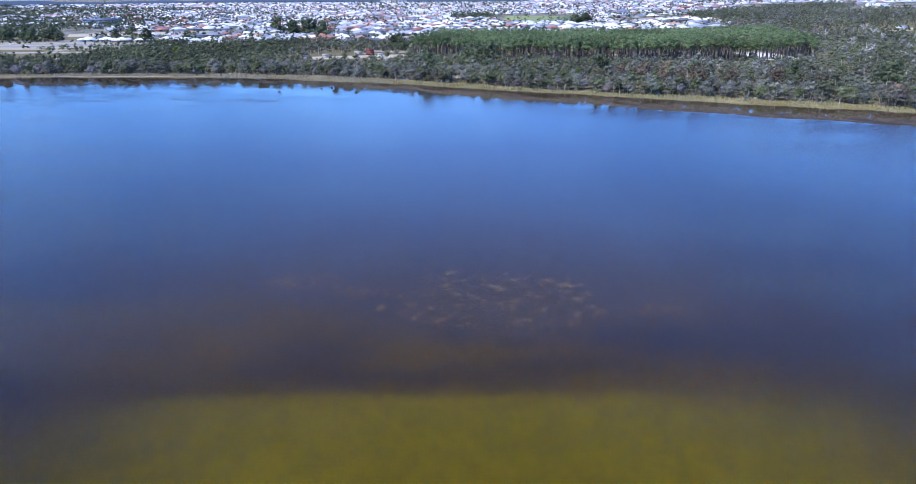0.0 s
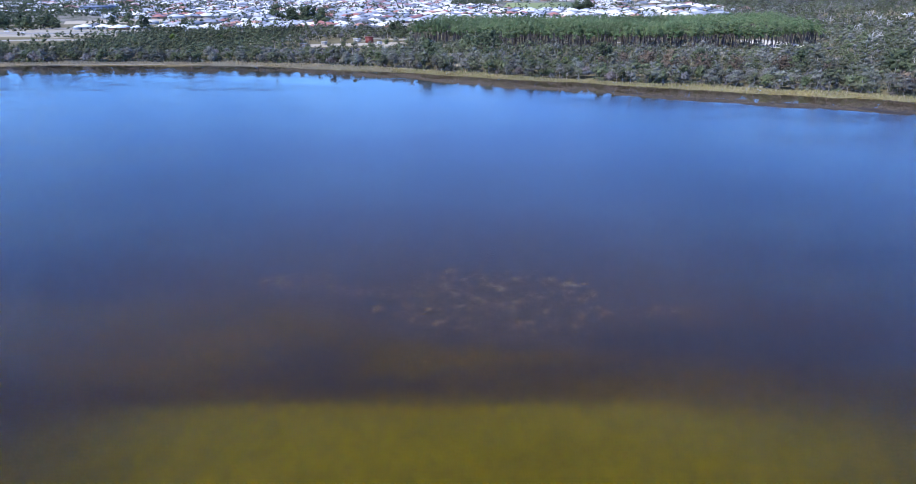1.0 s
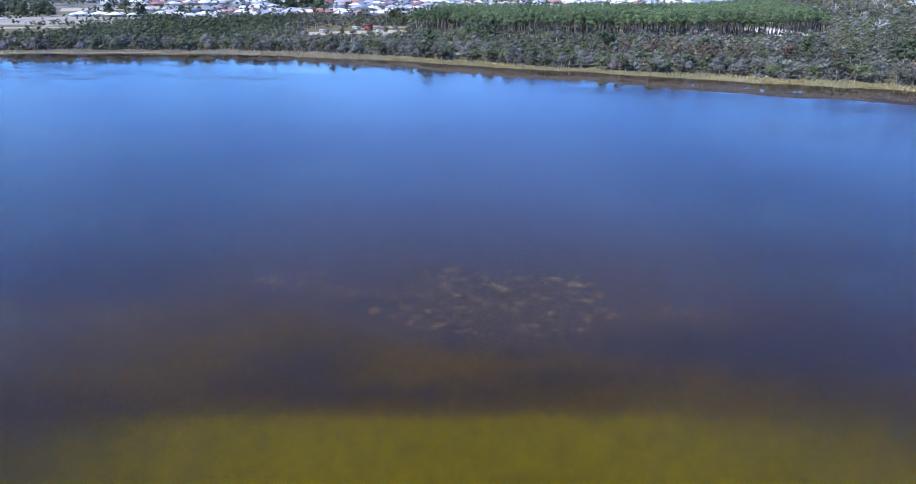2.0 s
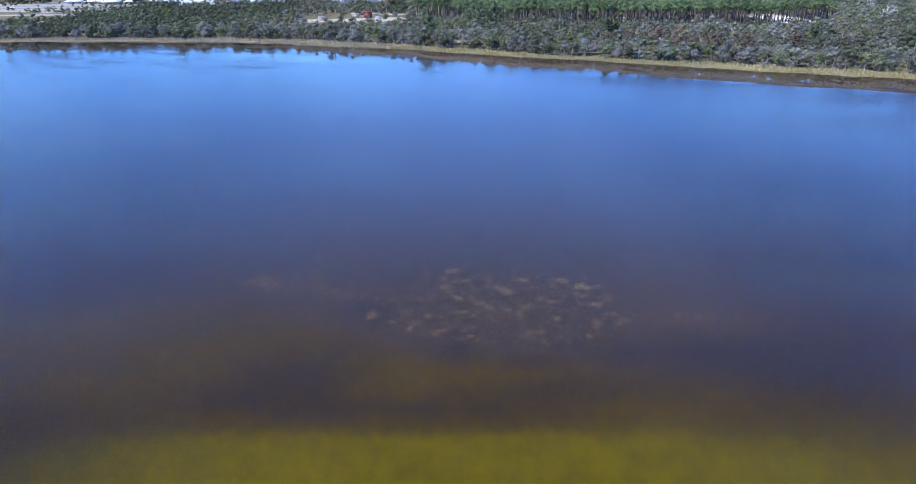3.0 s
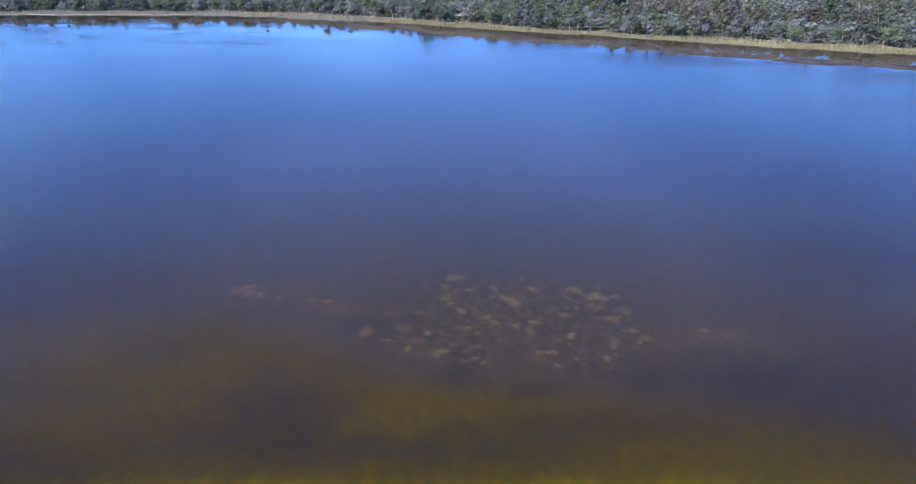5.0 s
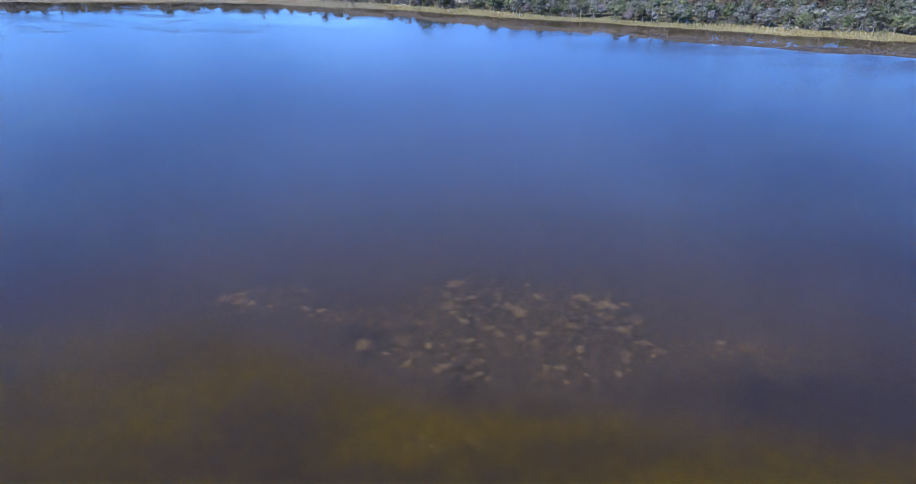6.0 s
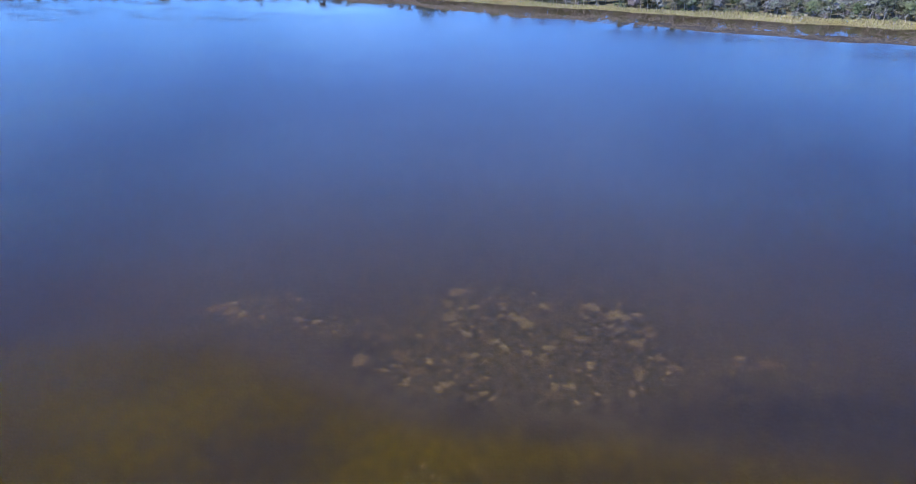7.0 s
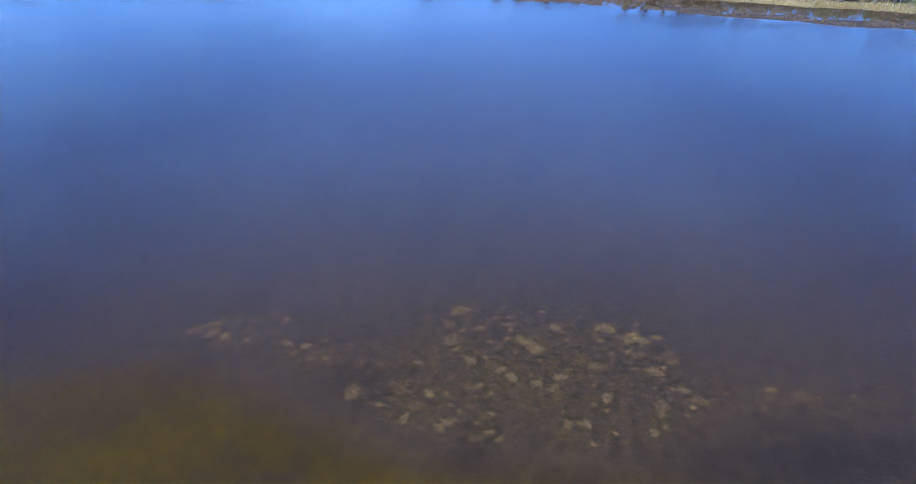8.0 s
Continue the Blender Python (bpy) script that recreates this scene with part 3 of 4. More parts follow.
# ---- reeds and floating litter along the shore ----
EDGE_X = (-420, -262, -228, -197, -164, -132, -107, -78, -59, -27, 4, 31, 57, 80, 102, 122, 141, 160, 180, 240, 330)
EDGE_Y = (440, 442, 442, 445, 448, 452, 448, 434, 423, 411, 384, 368, 356, 341, 329, 317, 308, 299, 290, 258, 215)
FRONT_X = (-420, -289, -217, -178, -138, -112, -81, -63, -29, 4, 34, 63, 88, 113, 135, 157, 190, 260, 340)
FRONT_Y = (488, 489, 491, 487, 475, 469, 456, 451, 438, 418, 403, 391, 377, 365, 352, 342, 328, 299, 262)


def reed_bed(name, x0, x1, count, material, label, tall, r, thin=1.0):
    x = r.uniform(x0, x1, count)
    front, back = np.interp(x, FRONT_X, FRONT_Y) + 1.5 * np.sin(x * 0.21) + np.sin(x * 0.53), shore(x)
    y = front + (back - front) * r.random(count) ** 1.3 * thin
    h = tall * r.uniform(0.65, 1.15, count) * (0.85 + 0.25 * np.sin(x * 0.13 + 3 * np.sin(x * 0.031)))
    z = np.maximum(ground_z(x, y), -0.5)
    a, w = r.uniform(0, np.pi, count), r.uniform(0.05, 0.17, count)
    dx, dy = np.cos(a) * w, np.sin(a) * w
    lean = r.normal(scale=0.18, size=(count, 2)) * h[:, None]
    v = np.stack([np.column_stack([x - dx, y - dy, z]), np.column_stack([x + dx, y + dy, z]),
                  np.column_stack([x + dx * 0.8 + lean[:, 0] * 0.4, y + dy * 0.8 + lean[:, 1] * 0.4, z + h * 0.6]),
                  np.column_stack([x - dx * 0.8 + lean[:, 0] * 0.4, y - dy * 0.8 + lean[:, 1] * 0.4, z + h * 0.6]),
                  np.column_stack([x + lean[:, 0], y + lean[:, 1], z + h])], 1).reshape(-1, 3)
    o = np.arange(count) * 5
    me = mesh_from(name, v, np.stack([o, o + 1, o + 2, o + 3], 1), np.stack([o + 3, o + 2, o + 4], 1))
    return tagged(solid(name, me, material), label, "reeds", kind="stuff")


r_reed = np.random.default_rng(11)
reed_bed("reeds", -420, -40, 22000, "straw", "dry straw-coloured reeds along the shore", 1.5, r_reed)
reed_bed("reeds", -90, 340, 22000, "reed", "yellow-green reeds standing in shallow water", 1.15, r_reed)
reed_bed("reeds", -120, 340, 12000, "straw", "dead straw reeds mixed into the green ones", 1.15, r_reed)


def floating_litter(r):
    x = r.uniform(-420, 330, 15000)
    a, b = np.interp(x, EDGE_X, EDGE_Y), np.interp(x, FRONT_X, FRONT_Y)
    f = np.where(r.random(len(x)) < 0.85, r.beta(1.4, 3.4, len(x)), r.random(len(x)))
    y = a + 2.5 * np.sin(x * 0.17) + (b - a) * f
    gaps = np.sin(x * 0.09 + y * 0.05) + np.sin(x * 0.031 - y * 0.16 + 2) + np.sin(x * 0.4 + y * 0.33)
    keep = (gaps > -1.7 + 2.3 * f) & ((x > -60) | (r.random(len(x)) < 0.3))
    x, y = x[keep], y[keep]
    n, sides = len(x), 5
    ang = np.arange(sides) * 2 * np.pi / sides
    along, across = r.uniform(0.2, 0.9, n), r.uniform(0.12, 0.36, n)
    turn = np.radians(-30) * (x > -60) + r.normal(scale=0.35, size=n)
    k = r.uniform(0.6, 1.2, (n, sides))
    u, w = along[:, None] * np.cos(ang) * k, across[:, None] * np.sin(ang) * k
    px = x[:, None] + u * np.cos(turn)[:, None] - w * np.sin(turn)[:, None]
    py = y[:, None] + u * np.sin(turn)[:, None] + w * np.cos(turn)[:, None]
    rim = np.stack([px, py, np.full_like(px, -0.06)], -1)
    top = np.stack([x[:, None] + (px - x[:, None]) * 0.7, y[:, None] + (py - y[:, None]) * 0.7, np.repeat(r.uniform(0.05, 0.22, n)[:, None], sides, 1)], -1)
    mid = np.stack([x, y, r.uniform(0.10, 0.30, n)], -1)[:, None]
    v = np.concatenate([rim, top, mid], 1)
    i = np.arange(sides)
    j = (i + 1) % sides
    o = (np.arange(n) * (2 * sides + 1))[:, None, None]
    q = (np.stack([i, j, j + sides, i + sides], 1)[None] + o).reshape(-1, 4)
    t = (np.stack([i + sides, j + sides, 0 * i + 2 * sides], 1)[None] + o).reshape(-1, 3)
    me = mesh_from("floating_litter", v.reshape(-1, 3), q, t)
    return tagged(solid("floating_litter", me, "mat"), "floating mat of rotting brown reed litter", "reed litter", kind="stuff")


floating_litter(np.random.default_rng(12))


def mud_flat(r):
    """Low banks of mud and matted litter that just break the surface in front of the reeds, ragged and full of pools."""
    xs, fs = np.arange(-110, 330, 0.9), np.linspace(-0.06, 1.02, 30)
    x, f = np.meshgrid(xs, fs)
    a, b = np.interp(x, EDGE_X, EDGE_Y) + 1.5 * np.sin(x * 0.17), np.interp(x, FRONT_X, FRONT_Y)
    y = a + (b - a) * f
    rough = np.array([noise.fractal((u * 0.10, v * 0.20, 5.0), 0.9, 2.1, 5) for u, v in zip(x.ravel(), y.ravel())]).reshape(x.shape)
    bank = smooth((f + 0.06) / 0.07) * (1 - smooth((f - 0.22) / 0.50)) * smooth((x + 110) / 60)
    z = np.clip(-0.75 + (0.70 + 0.10 * smooth((x - 50) / 60)) * bank + 0.17 * rough, -1.0, 0.08)
    w = len(xs)
    i = (np.arange(len(fs) - 1)[:, None] * w + np.arange(w - 1)).ravel()
    me = mesh_from("mud_flat", np.column_stack([x.ravel(), y.ravel(), z.ravel()]), np.stack([i, i + 1, i + 1 + w, i + w], 1), smooth_faces=True)
    return tagged(solid("mud_flat", me, "mud"), "low banks of wet brown mud and matted litter before the reeds", "mud", kind="structure")


mud_flat(np.random.default_rng(13))

# ---- trees ----


def tree_meshes(seed, height, radius, low, count, size, blobs, leaf, bark, flat=0.75, limbs=True):
    """The trunk with limbs and the ragged crown of one tree, standing at the origin."""
    r = np.random.default_rng(seed)
    base = np.zeros((1, 3))
    p, nrm, c, br = crown_points(base, np.array([height]), np.array([radius]), low, count, blobs, r, flat)
    v, q = leaf_quads(p, nrm, size * r.uniform(0.7, 1.3, len(p)), r)
    cv, ct = leaf_clumps(c, br, flat, 1, r)
    crown = mesh_from("crown", np.concatenate([v, cv]), q, ct + len(v), smooth_faces=True)
    crown.materials.append(M[leaf])
    s = Soup()
    knees = [np.array((0, 0, -0.3)), np.array((*r.normal(scale=0.03 * height, size=2), height * max(low, 0.18)))]
    knees.append(np.array((*r.normal(scale=0.05 * height, size=2), height * 0.8)))
    girth = height * (0.020 if limbs else 0.016)
    s.tube(knees[0], knees[1], girth * 1.25, girth * 0.9, 7)
    s.tube(knees[1], knees[2], girth * 0.9, girth * 0.3, 6)
    if limbs:
        for b in range(blobs):
            end = c[0, b] + (0, 0, -0.2 * br[0, b])
            knee = knees[1] * 0.5 + end * 0.5 + (0, 0, 0.06 * height)
            s.tube(knees[1], knee, girth * 0.6, girth * 0.4, 5)
            s.tube(knee, end, girth * 0.4, girth * 0.15, 4)
    trunk = s.mesh("trunk", True)
    trunk.materials.append(M[bark])
    return trunk, crown


def tree(name, meshes, label, category, group):
    t = new(name)
    part("trunk", meshes[0], "pale_bark", t)
    part("crown", meshes[1], "gum", t)
    return tagged(t, label, category, group)


def placed(ob, x, y, turn, scale, sink=0.0):
    return Matrix.Translation((x, y, float(ground_z(np.float64(x), np.float64(y))) - sink)) @ pose(0, 0, 0, 0, 0, turn) @ Matrix.Diagonal((scale, scale, scale, 1))


def plant(kinds, where, scales, r):
    """Copies of the kinds at the places; the first use of a kind moves the original."""
    used = set()
    for (x, y), s in zip(where, scales):
        n = int(r.integers(len(kinds)))
        m = placed(kinds[n], float(x), float(y), float(r.uniform(0, 360)), float(s))
        if n in used:
            copy_thing(kinds[n], m)
        else:
            kinds[n].matrix_basis = m
            used.add(n)


PINE_X, PINE_Y = (-45, 32, 100, 168, 209, 271, 300), (633, 594, 570, 566, 556, 572, 590)


def pine_zone(x, y):
    front = np.interp(x, PINE_X, PINE_Y)
    gap = (x > 224) & (x < 260) & (y > 578) & (y < 640)
    return (x > -45 + (y - 631) * 0.27) & (x < 285 + (y - 572) * 0.17) & (y > front) & (y < 748) & ~gap


BACK_X = (-900, -440, -400, -330, -310, -256, -160, -90, -60, -40)
BACK_Y = (600, 602, 604, 610, 772, 748, 805, 768, 735, 680)


def bush_zone(x, y):
    d = y - shore(x)
    left = (x < -40) & (y < np.interp(x, BACK_X, BACK_Y))
    left &= ~((x > -128) & (x < -42) & (y > 576) & (y < 650))
    left &= ~((x > -428) & (x < -332) & (y > 668) & (y < 694))
    sandy = (x > 216) & (x < 266) & (y > 557)
    middle = ~sandy & (x >= -40) & (x < 295) & (y < np.interp(x, PINE_X, PINE_Y) - 3)
    hill = (x >= 180) & (y < 1280 + 0.2 * x) & ~pine_zone(x, y) & (y > np.interp(x, PINE_X, PINE_Y) - 3) & (x > 290 + (y - 572) * 0.17)
    hill &= ~((x > 442) & (x < 494) & (y > 755) & (y < 788)) & ~((y > 1130) & (np.abs(x - 690 - (y - 1190) * 0.56) < 60))
    right = (x >= 295) & (y < 600)
    return (d > 0.3) & (left | middle | hill | right) & seen(x, y)


r_tree = np.random.default_rng(21)
# the shoreline row, tree by tree
front = scatter(-345, 275, 270, 520, 5.9, lambda x, y: bush_zone(x, y) & (y - shore(x) < 24) & (y - shore(x) > 0.5), r_tree)
front = front[r_tree.permutation(len(front))]
spare, front = front[300:], front[:300]
paperbarks = []
for n, (h, rad, low, leaf, text) in enumerate(((8.5, 4.2, 0.26, "gum", "grey-green paperbark with pale trunk behind the reeds"), (7.2, 3.6, 0.14, "gum", "grey-green paperbark with pale trunk behind the reeds"),
                                               (9.5, 4.6, 0.12, "bush", "olive-green gum tree with forked pale trunk"), (6.3, 3.8, 0.12, "bush", "low bushy olive-green tree at the shore"),
                                               (8.0, 3.4, 0.30, "gum", "slim grey-green paperbark with pale trunk"), (5.0, 3.2, 0.12, "twig", "bare greyish twiggy shrub at the shore"),
                                               (8.0, 4.2, 0.08, "bush", "dense olive-green shoreline tree"))):
    paperbarks.append(tree("shore_tree", tree_meshes(100 + n, h, rad, low, 620, 0.44, 9, leaf, "pale_bark"), text, "tree", "trees along the shore"))
plant(paperbarks, front, r_tree.uniform(0.85, 1.25, len(front)), r_tree)

shrubs = scatter(-420, 300, 230, 530, 3.4, lambda x, y: seen(x, y) & (y - shore(x) < 13) & (y - shore(x) > -0.5) & (r_tree.random(len(x)) < np.where(x < -50, 0.9, 0.6)), r_tree)
mixed = r_tree.random(len(shrubs))
for pick, leaf, text in ((mixed < 0.45, "gum", "low grey-green shrubs behind the reeds"), ((mixed >= 0.45) & (mixed < 0.8), "bush", "low olive shrubs behind the reeds"), (mixed >= 0.8, "twig", "low leafless grey shrubs behind the reeds")):
    some = shrubs[pick]
    forest("shore_shrubs", some, r_tree.uniform(1.4, 3.4, len(some)), r_tree.uniform(1.2, 2.2, len(some)), 0.02, 60, 5, 0.40, leaf, "pale_bark", text, "shrubs", r_tree)

# the pines at the edge of the plantation, tree by tree
edge = scatter(-50, 310, 550, 700, 4.6, lambda x, y: pine_zone(x, y) & (y - np.interp(x, PINE_X, PINE_Y) < 19), r_tree)
edge = edge[r_tree.permutation(len(edge))[:300]]
pines = [tree("pine_tree", tree_meshes(200 + n, h, rad, low, 330, 0.52, 8, "pine", "pine_bark", 0.8, False), "tall plantation pine with bare dark trunk and green top", "pine", "pines at the plantation edge")
         for n, (h, rad, low) in enumerate(((18, 3.3, 0.42), (17, 3.0, 0.38), (19.5, 3.5, 0.45), (16.5, 3.1, 0.36)))]
plant(pines, edge, r_tree.uniform(0.88, 1.12, len(edge)), r_tree)
deep = scatter(-50, 360, 560, 760, 5.0, lambda x, y: pine_zone(x, y) & (y - np.interp(x, PINE_X, PINE_Y) >= 18), r_tree)
forest("pine_plantation", deep, r_tree.uniform(16.5, 20, len(deep)), r_tree.uniform(2.5, 3.3, len(deep)), 0.5, 56, 5, 0.62, "pine", "pine_bark",
       "dense plantation of green pines behind the shore bush", "pine plantation", r_tree, 0.014, 0.85)

under = scatter(-50, 320, 540, 680, 6.5, lambda x, y: pine_zone(x, y) & (y - np.interp(x, PINE_X, PINE_Y) < 34) & (np.sin(x * 0.09) + np.sin(x * 0.23 + 1) > -0.9), r_tree)
forest("undergrowth", under, r_tree.uniform(2.5, 6.5, len(under)), r_tree.uniform(1.8, 3.2, len(under)), 0.05, 70, 5, 0.55, "gum", "pale_bark", "grey-green saplings under the edge of the pines", "undergrowth", r_tree)

# the woodland behind, as stuff
wood = np.concatenate([spare, scatter(-640, 420, 250, 810, 7.6, lambda x, y: bush_zone(x, y) & (y - shore(x) > 23) & (y < 700 + (x < 0) * 200), r_tree),
                       scatter(180, 1100, 250, 1500, 9.2, lambda x, y: bush_zone(x, y) & (y - shore(x) > 23) & (x > 290 + np.maximum(0, y - 572) * 0.17) & (y > 480), r_tree)])
tone = np.array([noise.noise((x * 0.018, y * 0.018, 3.0)) + 0.9 * noise.noise((x * 0.11, y * 0.11, 7.0)) for x, y in wood]) + r_tree.normal(scale=0.16, size=len(wood)) - 0.22 * (wood[:, 0] < -40) * smooth((wood[:, 1] - shore(wood[:, 0]) - 10) / 30)
below_pines = smooth((np.interp(wood[:, 0], PINE_X, PINE_Y) - wood[:, 1] - 20) / 70) * (wood[:, 0] > -45) * (wood[:, 0] < 290)
tall = np.where(wood[:, 0] < -40, 6.5 + 2.5 * smooth((wood[:, 0] + 340) / 60), np.where(wood[:, 0] < 290, 3.4 + 5.0 * below_pines, 8.5)) * r_tree.uniform(0.55, 1.3, len(wood)) * (1 + 0.2 * tone)
tall = tall * np.where(r_tree.random(len(wood)) < 0.09, 1.45, 1.0)
tall = np.where((wood[:, 0] > -150) & (wood[:, 0] < -40) & (wood[:, 1] > 525) & (wood[:, 1] < 600), np.minimum(tall, 3.2 + 2.2 * r_tree.random(len(wood)) ** 2), tall)
wide = np.clip(tall * r_tree.uniform(0.44, 0.62, len(wood)), 2.0, 6.0)
for pick, leaf, text in ((tone > 0.14, "gum", "grey-green gum woodland"), ((tone <= 0.30) & (tone > -0.52), "bush", "dense olive-green bush"), (tone <= -0.52, "twig", "bare grey scrub among the bush")):
    k = np.where(pick)[0]
    if leaf == "bush":
        west = np.where(wood[:, 0] < -150)[0]
        forest("woodland", wood[west], tall[west], wide[west], 0.06, 92, 5, 0.60, "scrub", "pine_bark", "dark olive scrub and low trees along the shore", "woodland", r_tree)
    k = k[wood[k, 0] >= -150]
    shrink = 0.75 if leaf == "twig" else 1.0
    near = k[wood[k, 1] < 640]
    back = k[wood[k, 1] >= 640]
    forest("woodland", wood[near], tall[near] * shrink, wide[near] * shrink, 0.10, 92, 5, 0.58, leaf, "pale_bark", text, "woodland", r_tree)
    forest("woodland", wood[back], tall[back] * shrink, wide[back] * shrink, 0.10, 34, 4, 0.90, leaf, "pale_bark", text + " behind", "woodland", r_tree)


def dead_tree(seed, height):
    r = np.random.default_rng(seed)
    s = Soup()

    def grow(a, way, length, girth, depth):
        b = a + way * length
        s.tube(a, b, girth, girth * 0.65, 6 if depth > 1 else 4)
        if depth:
            for _ in range(3 if depth > 1 else 2):
                turn = way + r.normal(scale=0.55, size=3)
                grow(b, turn / np.linalg.norm(turn), length * r.uniform(0.55, 0.8), girth * 0.6, depth - 1)

    grow(np.array((0, 0, -0.3)), np.array((0.08, 0.05, 1.0)), height * 0.40, height * 0.034, 4)
    return s.mesh("dead_tree", True)


for n, (x, y, h) in enumerate(((305, 543, 13), (351, 677, 12), (341, 556, 12), (283, 500, 9), (330, 610, 11), (400, 640, 12), (372, 590, 10), (262, 420, 8), (-8, 462, 7), (318, 520, 10),
                                (330, 700, 12), (362, 725, 12), (395, 700, 13), (420, 760, 12), (345, 640, 11), (380, 655, 12), (415, 600, 12), (358, 540, 11), (300, 470, 9), (325, 575, 12), (440, 690, 12), (310, 640, 12))):
    ob = solid("dead_tree", dead_tree(300 + n, h), "dead_wood")
    ob.matrix_basis = placed(ob, x, y, 0, 1.0)
    tagged(ob, "bleached leafless dead tree standing in the bush", "dead tree", "dead trees in the bush")

# single trees that stand out
tall_gum = tree("gum_tree", tree_meshes(404, 14, 6.0, 0.08, 900, 0.6, 14, "olive_gum", "pale_bark"), "tall rounded olive-green gum beside the pines", "tree", "tall gums beside the pines")
tall_gum.matrix_basis = placed(tall_gum, 9, 566, 0, 1.0)
for x, y, size in ((20, 570, 1.12), (29, 560, 0.85), (4, 552, 0.8), (17, 556, 0.9), (-46, 640, 0.95), (-52, 652, 0.8)):
    copy_thing(tall_gum, placed(tall_gum, x, y, x * 31, size))
dense_tree = tree("fig_tree", tree_meshes(400, 15, 10.5, 0.02, 1300, 0.9, 16, "dark", "pine_bark", 0.8), "large dense dark green tree beside the park", "tree", "")
dense_tree.matrix_basis = placed(dense_tree, 203, 1260, 0, 1.2)
copy_thing(dense_tree, placed(dense_tree, 221, 1262, 100, 1.15))
bright = tree("wattle_tree", tree_meshes(401, 8, 4.5, 0.1, 420, 0.6, 9, "lime", "pale_bark"), "bright yellow-green rounded tree", "tree", "bright green trees")
bright.matrix_basis = placed(bright, -212, 660, 0, 1.0)
for x, y, s in ((-252, 655, 0.95), (-243, 640, 0.8), (72, 440, 1.0), (66, 452, 0.8)):
    copy_thing(bright, placed(bright, x, y, x * 7, s))
shade = tree("shade_tree", tree_meshes(402, 13, 6.5, 0.05, 560, 0.8, 10, "dark", "pine_bark"), "tall dark green spreading gum tree among houses", "tree", "tall gums by the houses")
shade.matrix_basis = placed(shade, -237, 1040, 0, 1.2)
SHADE_AT = [(-222, 1000), (-205, 985), (-190, 960), (-172, 948), (-168, 930), (-250, 1030), (-215, 960), (-62, 700), (-55, 690),
            (-527, 850), (-515, 840), (-500, 846), (-485, 836), (-470, 842), (-455, 838), (-540, 862), (-590, 862), (-560, 840), (-535, 880), (-552, 900), (-515, 893), (-572, 880), (-600, 900), (-545, 925), (-580, 930), (-610, 870), (-505, 872), (-478, 868), (-580, 850),
            (16, 546), (24, 555), (7, 560), (92, 462), (150, 452), (198, 424), (238, 396), (20, 472), (262, 372), (-20, 480), (290, 420), (320, 460), (-350, 830), (-420, 905), (-405, 915), (-320, 870)]
for n, (x, y) in enumerate(SHADE_AT):
    copy_thing(shade, placed(shade, x, y, n * 47, (1.25 if n < 7 else 0.75) + 0.4 * ((n * 37) % 11) / 11))
for n, (x, y) in enumerate(((-104, 598), (-58, 606), (-120, 588), (-47, 594), (-92, 588), (-70, 590), (-84, 603), (-131, 600), (-52, 622))):
    copy_thing(paperbarks[(2, 6, 0)[n % 3]], placed(paperbarks[0], x, y, n * 71, 0.5 + 0.35 * ((n * 5) % 7) / 7))
rusty = tree("shore_tree", tree_meshes(403, 7.5, 4.0, 0.1, 520, 0.55, 9, "rust", "pale_bark"), "reddish-brown bushy tree near the reeds", "tree", "reddish-brown shore trees")
rusty.matrix_basis = placed(rusty, 209, 340, 0, 1.45)
for x, y, s in ((118, 408, 1.0), (126, 415, 0.9), (135, 405, 1.05), (149, 396, 0.8), (107, 420, 0.9), (112, 432, 1.1), (141, 425, 1.0), (157, 412, 0.95), (100, 441, 0.9), (128, 441, 1.1), (190, 380, 0.9), (84, 432, 0.8), (176, 396, 1.1)):
    copy_thing(rusty, placed(rusty, x, y, x * 5, s))

# ---- suburb ----
TOWN_X = (-1400, -640, -520, -440, -425, -330, -290, -256, -160, -90, -50, -35, 60, 345, 420, 560, 700)
TOWN_Y = (1250, 1250, 1100, 880, 832, 825, 792, 765, 838, 785, 830, 880, 985, 985, 1060, 1500, 1600)


def town(x, y):
    ok = (y > np.interp(x, TOWN_X, TOWN_Y)) & seen(x, y, 40)
    sand_lot = (np.abs(y - np.interp(x, (-522, -430, -345), (985, 1030, 1040))) < 52)
    ok &= ~((x > -530) & (x < -335) & sand_lot)
    ok &= ~((x > 0.048 * y) & (x < 0.165 * y) & (y > 1335) & (y < 1710))
    ok &= ~((x > -15) & (x < 0.05 * y) & (y > 1485) & (y < 1740))
    ok &= ~((x > 290) & (x < 395) & (y > 1270) & (y < 1365))
    ok &= ~((x > 395) & (x < 520) & (y > 1080) & (y < 1380))
    ok &= ~(np.hypot(x - 212, y - 1260) < 20) & ~(np.hypot(x + 200, y - 985) < 45)
    ok &= ~((x > -665) & (x < -600) & (y > 1270) & (y < 1370))
    return ok


